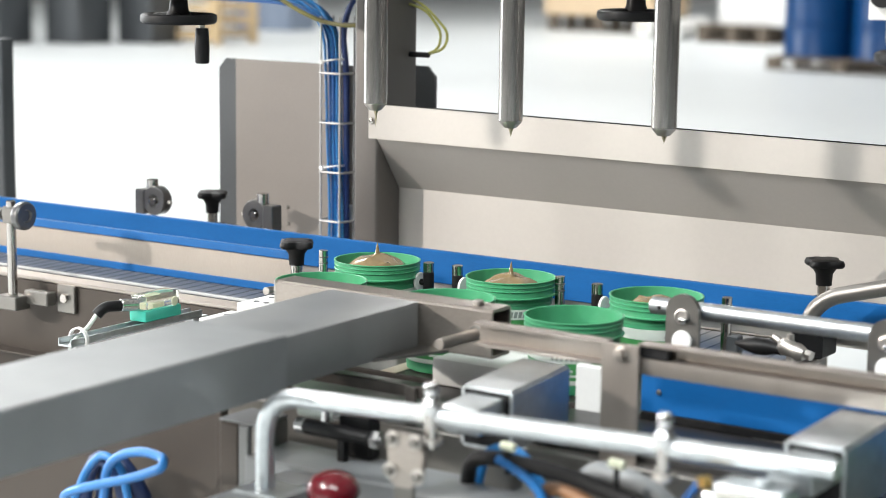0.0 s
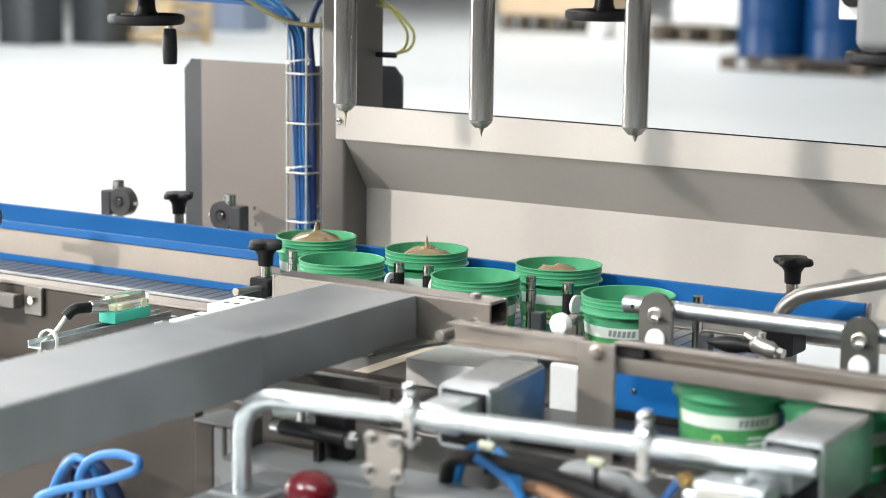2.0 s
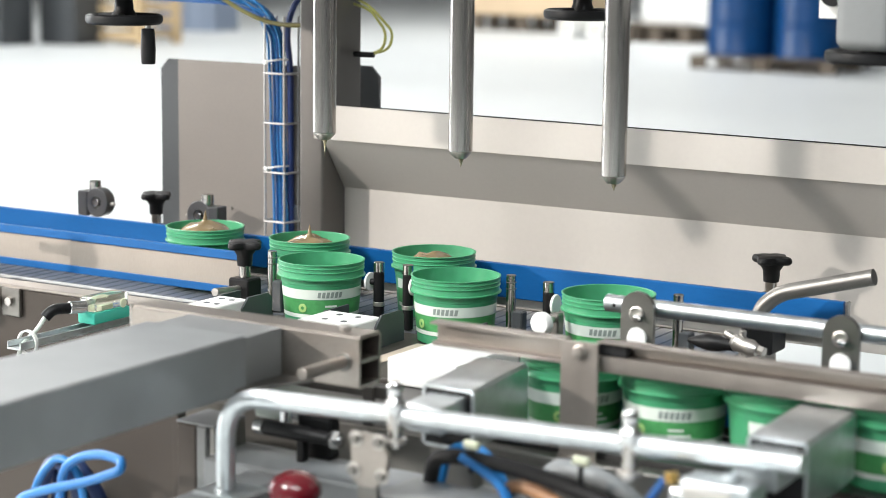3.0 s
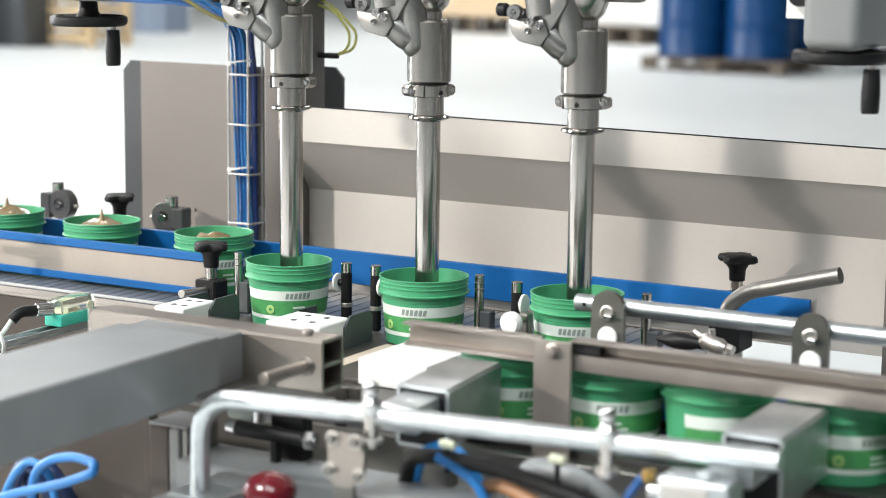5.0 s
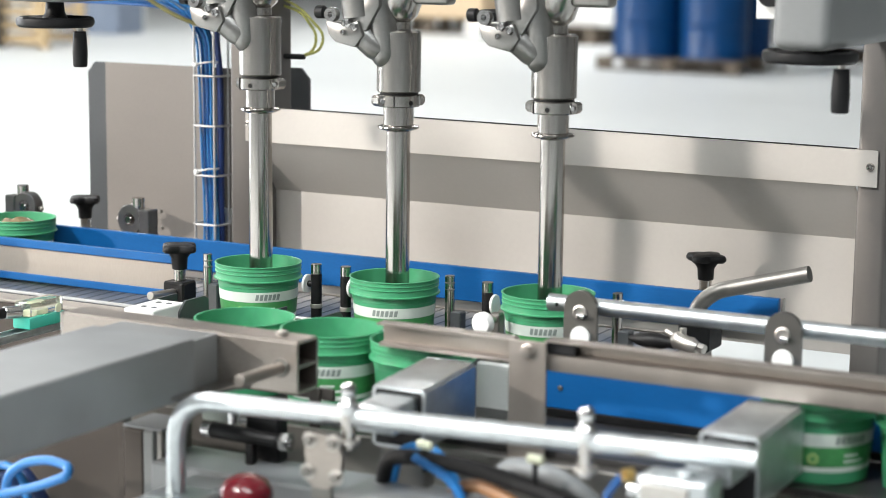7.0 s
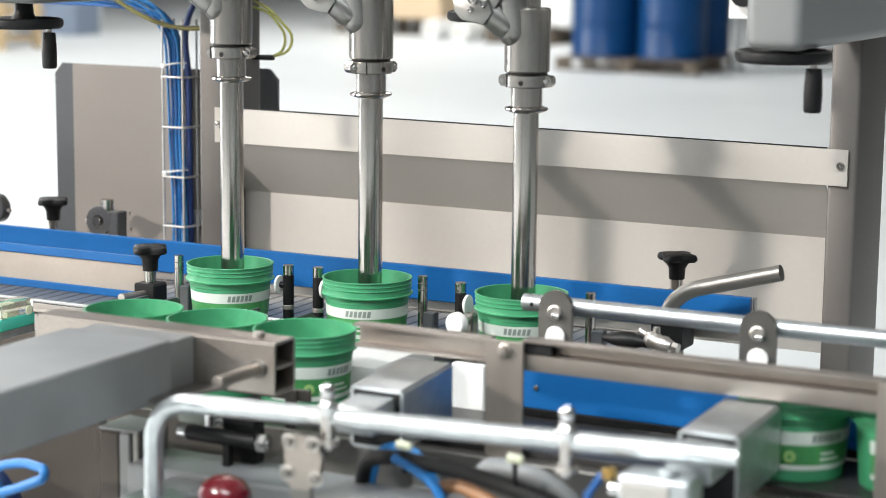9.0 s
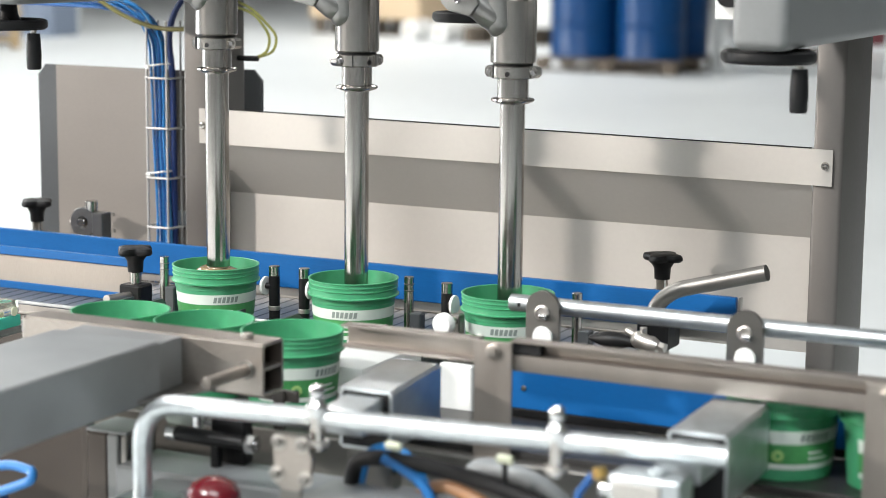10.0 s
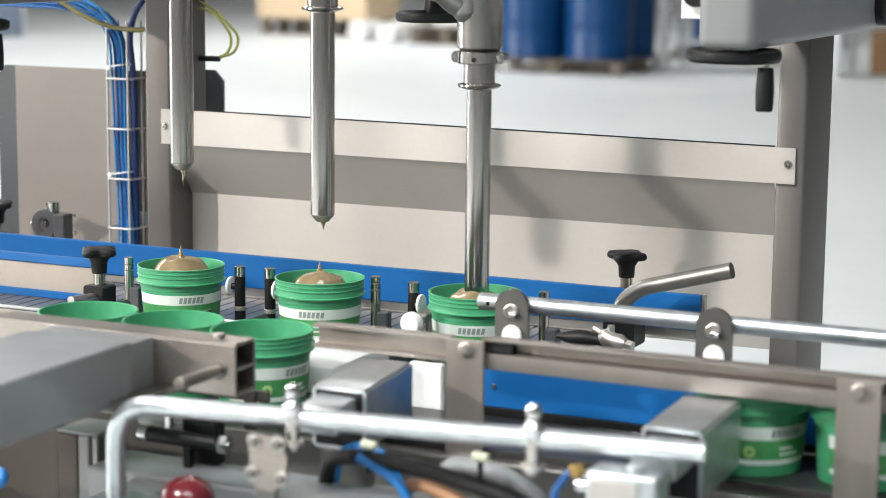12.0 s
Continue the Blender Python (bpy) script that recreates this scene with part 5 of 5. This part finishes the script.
ROW_FILL, ROW_OUT, ROW_IN = -0.152, 0.013, -0.535
nozzles = [nozzle(n) for n in range(3)]
filled = [pail(-62 + 9 * k, 0.078 - 0.005 * k, 3.7 * k + 1) for k in range(3)]
first = pail(-62)
station = [first] + [copy_thing(first, pose(PAIL_X[k], ROW_FILL, BELT_Z)) for k in (1, 2)]
waiting = [copy_thing(first, pose(0, ROW_IN, BELT_Z)) for k in range(8)]
heaps = []
for k in range(3):
    h = single("grease_mound", grease_heap(bmesh.new(), 9.1 * k + 2, 0.0, 0.018), GREASE, "heap of glossy amber grease inside a green pail", "grease", "grease in the pails")
    h.scale = (0.88, 0.88, 1)
    heaps.append(h)


# ---- all that moves ----
def motions():
    walk(pusher, [(t, pose(0, y, 0)) for t, y in (
        (0, -0.549), (0.2, -0.500), (0.4, -0.452), (0.6, -0.408), (0.8, -0.378), (1.0, -0.371), (1.2, -0.372), (1.5, -0.386), (1.8, -0.436), (2.0, -0.490),
        (2.2, -0.545), (2.5, -0.627), (2.8, -0.712), (3.0, -0.755), (3.2, -0.774), (3.5, -0.779), (4.8, -0.779), (12, -0.779))])
    fill = [(0, -0.352), (0.2, -0.308), (0.4, -0.265), (0.6, -0.224), (0.8, -0.192), (1.0, -0.174), (1.2, -0.165), (1.5, -0.157), (1.8, ROW_FILL), (12, ROW_FILL)]
    for ob, x, drift, turn in zip(station, PAIL_X, (0.052, 0.029, -0.023), (8, -23, -20)):
        walk(ob, [(t, pose(x + drift * max(0.0, 1 - t), y, BELT_Z, 0, 0, turn)) for t, y in fill])
    out = [(0, 0, -0.152), (0.2, 0, -0.135), (0.4, 0, -0.100), (0.6, -0.004, -0.060), (0.8, -0.010, -0.026), (1.0, -0.028, -0.004), (1.2, -0.058, 0.007), (1.5, -0.112, ROW_OUT),
           (1.8, -0.168, ROW_OUT), (2.2, -0.243, ROW_OUT), (2.5, -0.300, ROW_OUT), (3.2, -0.438, ROW_OUT), (4.8, -0.737, ROW_OUT), (5.5, -0.867, ROW_OUT), (6.5, -1.046, ROW_OUT), (7.2, -1.173, ROW_OUT), (12, -2.05, ROW_OUT)]
    for k, (ob, x) in enumerate(zip(filled, OUT_X)):
        walk(ob, [(t, pose(x + dx + (0.025 * min(1.0, t / 1.5) if k == 0 else 0), y, BELT_Z)) for t, dx, y in out])
    lead = [(0, 1.345), (1.5, 1.052), (1.8, 0.985), (2.2, 0.915), (2.5, 0.860), (2.8, 0.799), (3.1, 0.748), (3.4, 0.737), (4.75, 0.735), (4.95, 0.722), (5.1, 0.702), (5.3, 0.662), (5.8, 0.571), (6.2, 0.501),
            (6.6, 0.425), (6.9, 0.364), (7.2, 0.308), (7.7, 0.224), (8.1, 0.204), (12, 0.204)]
    hold = [(0, 1.345), (1.5, 1.052), (1.8, 0.985), (2.2, 0.915), (2.5, 0.860), (2.8, 0.799), (3.1, 0.748), (3.4, 0.738), (4.8, 0.735), (12, 0.734)]
    for k, ob in enumerate(waiting):
        walk(ob, [(t, pose(x + 0.1378 * k, ROW_IN, BELT_Z, 0, 0, (12, -15, 38, 14, 20, -30, 10, 45)[k])) for t, x in (lead if k < 3 else hold)])
    tips = [
        [(0, 1.031), (2.6, 1.031), (2.8, 1.016), (3.0, 0.985), (3.2, 0.943), (3.6, 0.84), (4.0, 0.75), (4.4, 0.719), (4.8, 0.717), (7.0, 0.716), (7.8, 0.735), (8.8, 0.762), (9.5, 0.773), (10.2, 0.784), (10.8, 0.791), (11.0, 0.797),
         (11.2, 0.813), (11.4, 0.841), (11.6, 0.873), (11.8, 0.909), (12, 0.945)],
        [(0, 1.020), (2.6, 1.020), (2.8, 1.004), (3.0, 0.973), (3.2, 0.933), (3.6, 0.83), (4.0, 0.75), (4.4, 0.722), (4.8, 0.718), (5.5, 0.708), (6.5, 0.702), (7.0, 0.702), (7.8, 0.722), (8.8, 0.750), (9.5, 0.757), (10.2, 0.768), (10.8, 0.779), (11.2, 0.785),
         (11.4, 0.794), (11.6, 0.818), (11.8, 0.849), (12, 0.881)],
        [(0, 1.026), (2.55, 1.026), (2.75, 1.005), (3.0, 0.955), (3.2, 0.916), (3.6, 0.81), (4.0, 0.737), (4.4, 0.714), (4.8, 0.712), (6.5, 0.705), (7.0, 0.705), (7.8, 0.722), (8.8, 0.741), (9.5, 0.749), (10.2, 0.761), (10.8, 0.771), (11.4, 0.773), (12, 0.777)]]
    for ob, x, rows in zip(nozzles, NOZZLE_X, tips):
        walk(ob, [(t, pose(x, ROW_FILL, z)) for t, z in rows])
    low = 0.7015
    rises = [[(7.0, low), (8.8, 0.735), (9.5, 0.747), (10.2, 0.756), (10.8, 0.764), (11.2, 0.768), (12, 0.769)],
             [(7.0, low), (8.8, 0.715), (9.5, 0.722), (10.2, 0.735), (10.8, 0.750), (11.4, 0.760), (12, 0.763)],
             [(7.0, low), (8.8, 0.712), (9.5, 0.718), (10.2, 0.730), (10.8, 0.745), (11.4, 0.756), (12, 0.760)]]
    for ob, x, rise, drift in zip(heaps, PAIL_X, rises, (0.052, 0.029, -0.023)):
        walk(ob, [(t, pose(x + drift * max(0.0, 1 - t), y, low)) for t, y in fill[:-1]] + [(t, pose(x, ROW_FILL, z)) for t, z in rise])


motions()
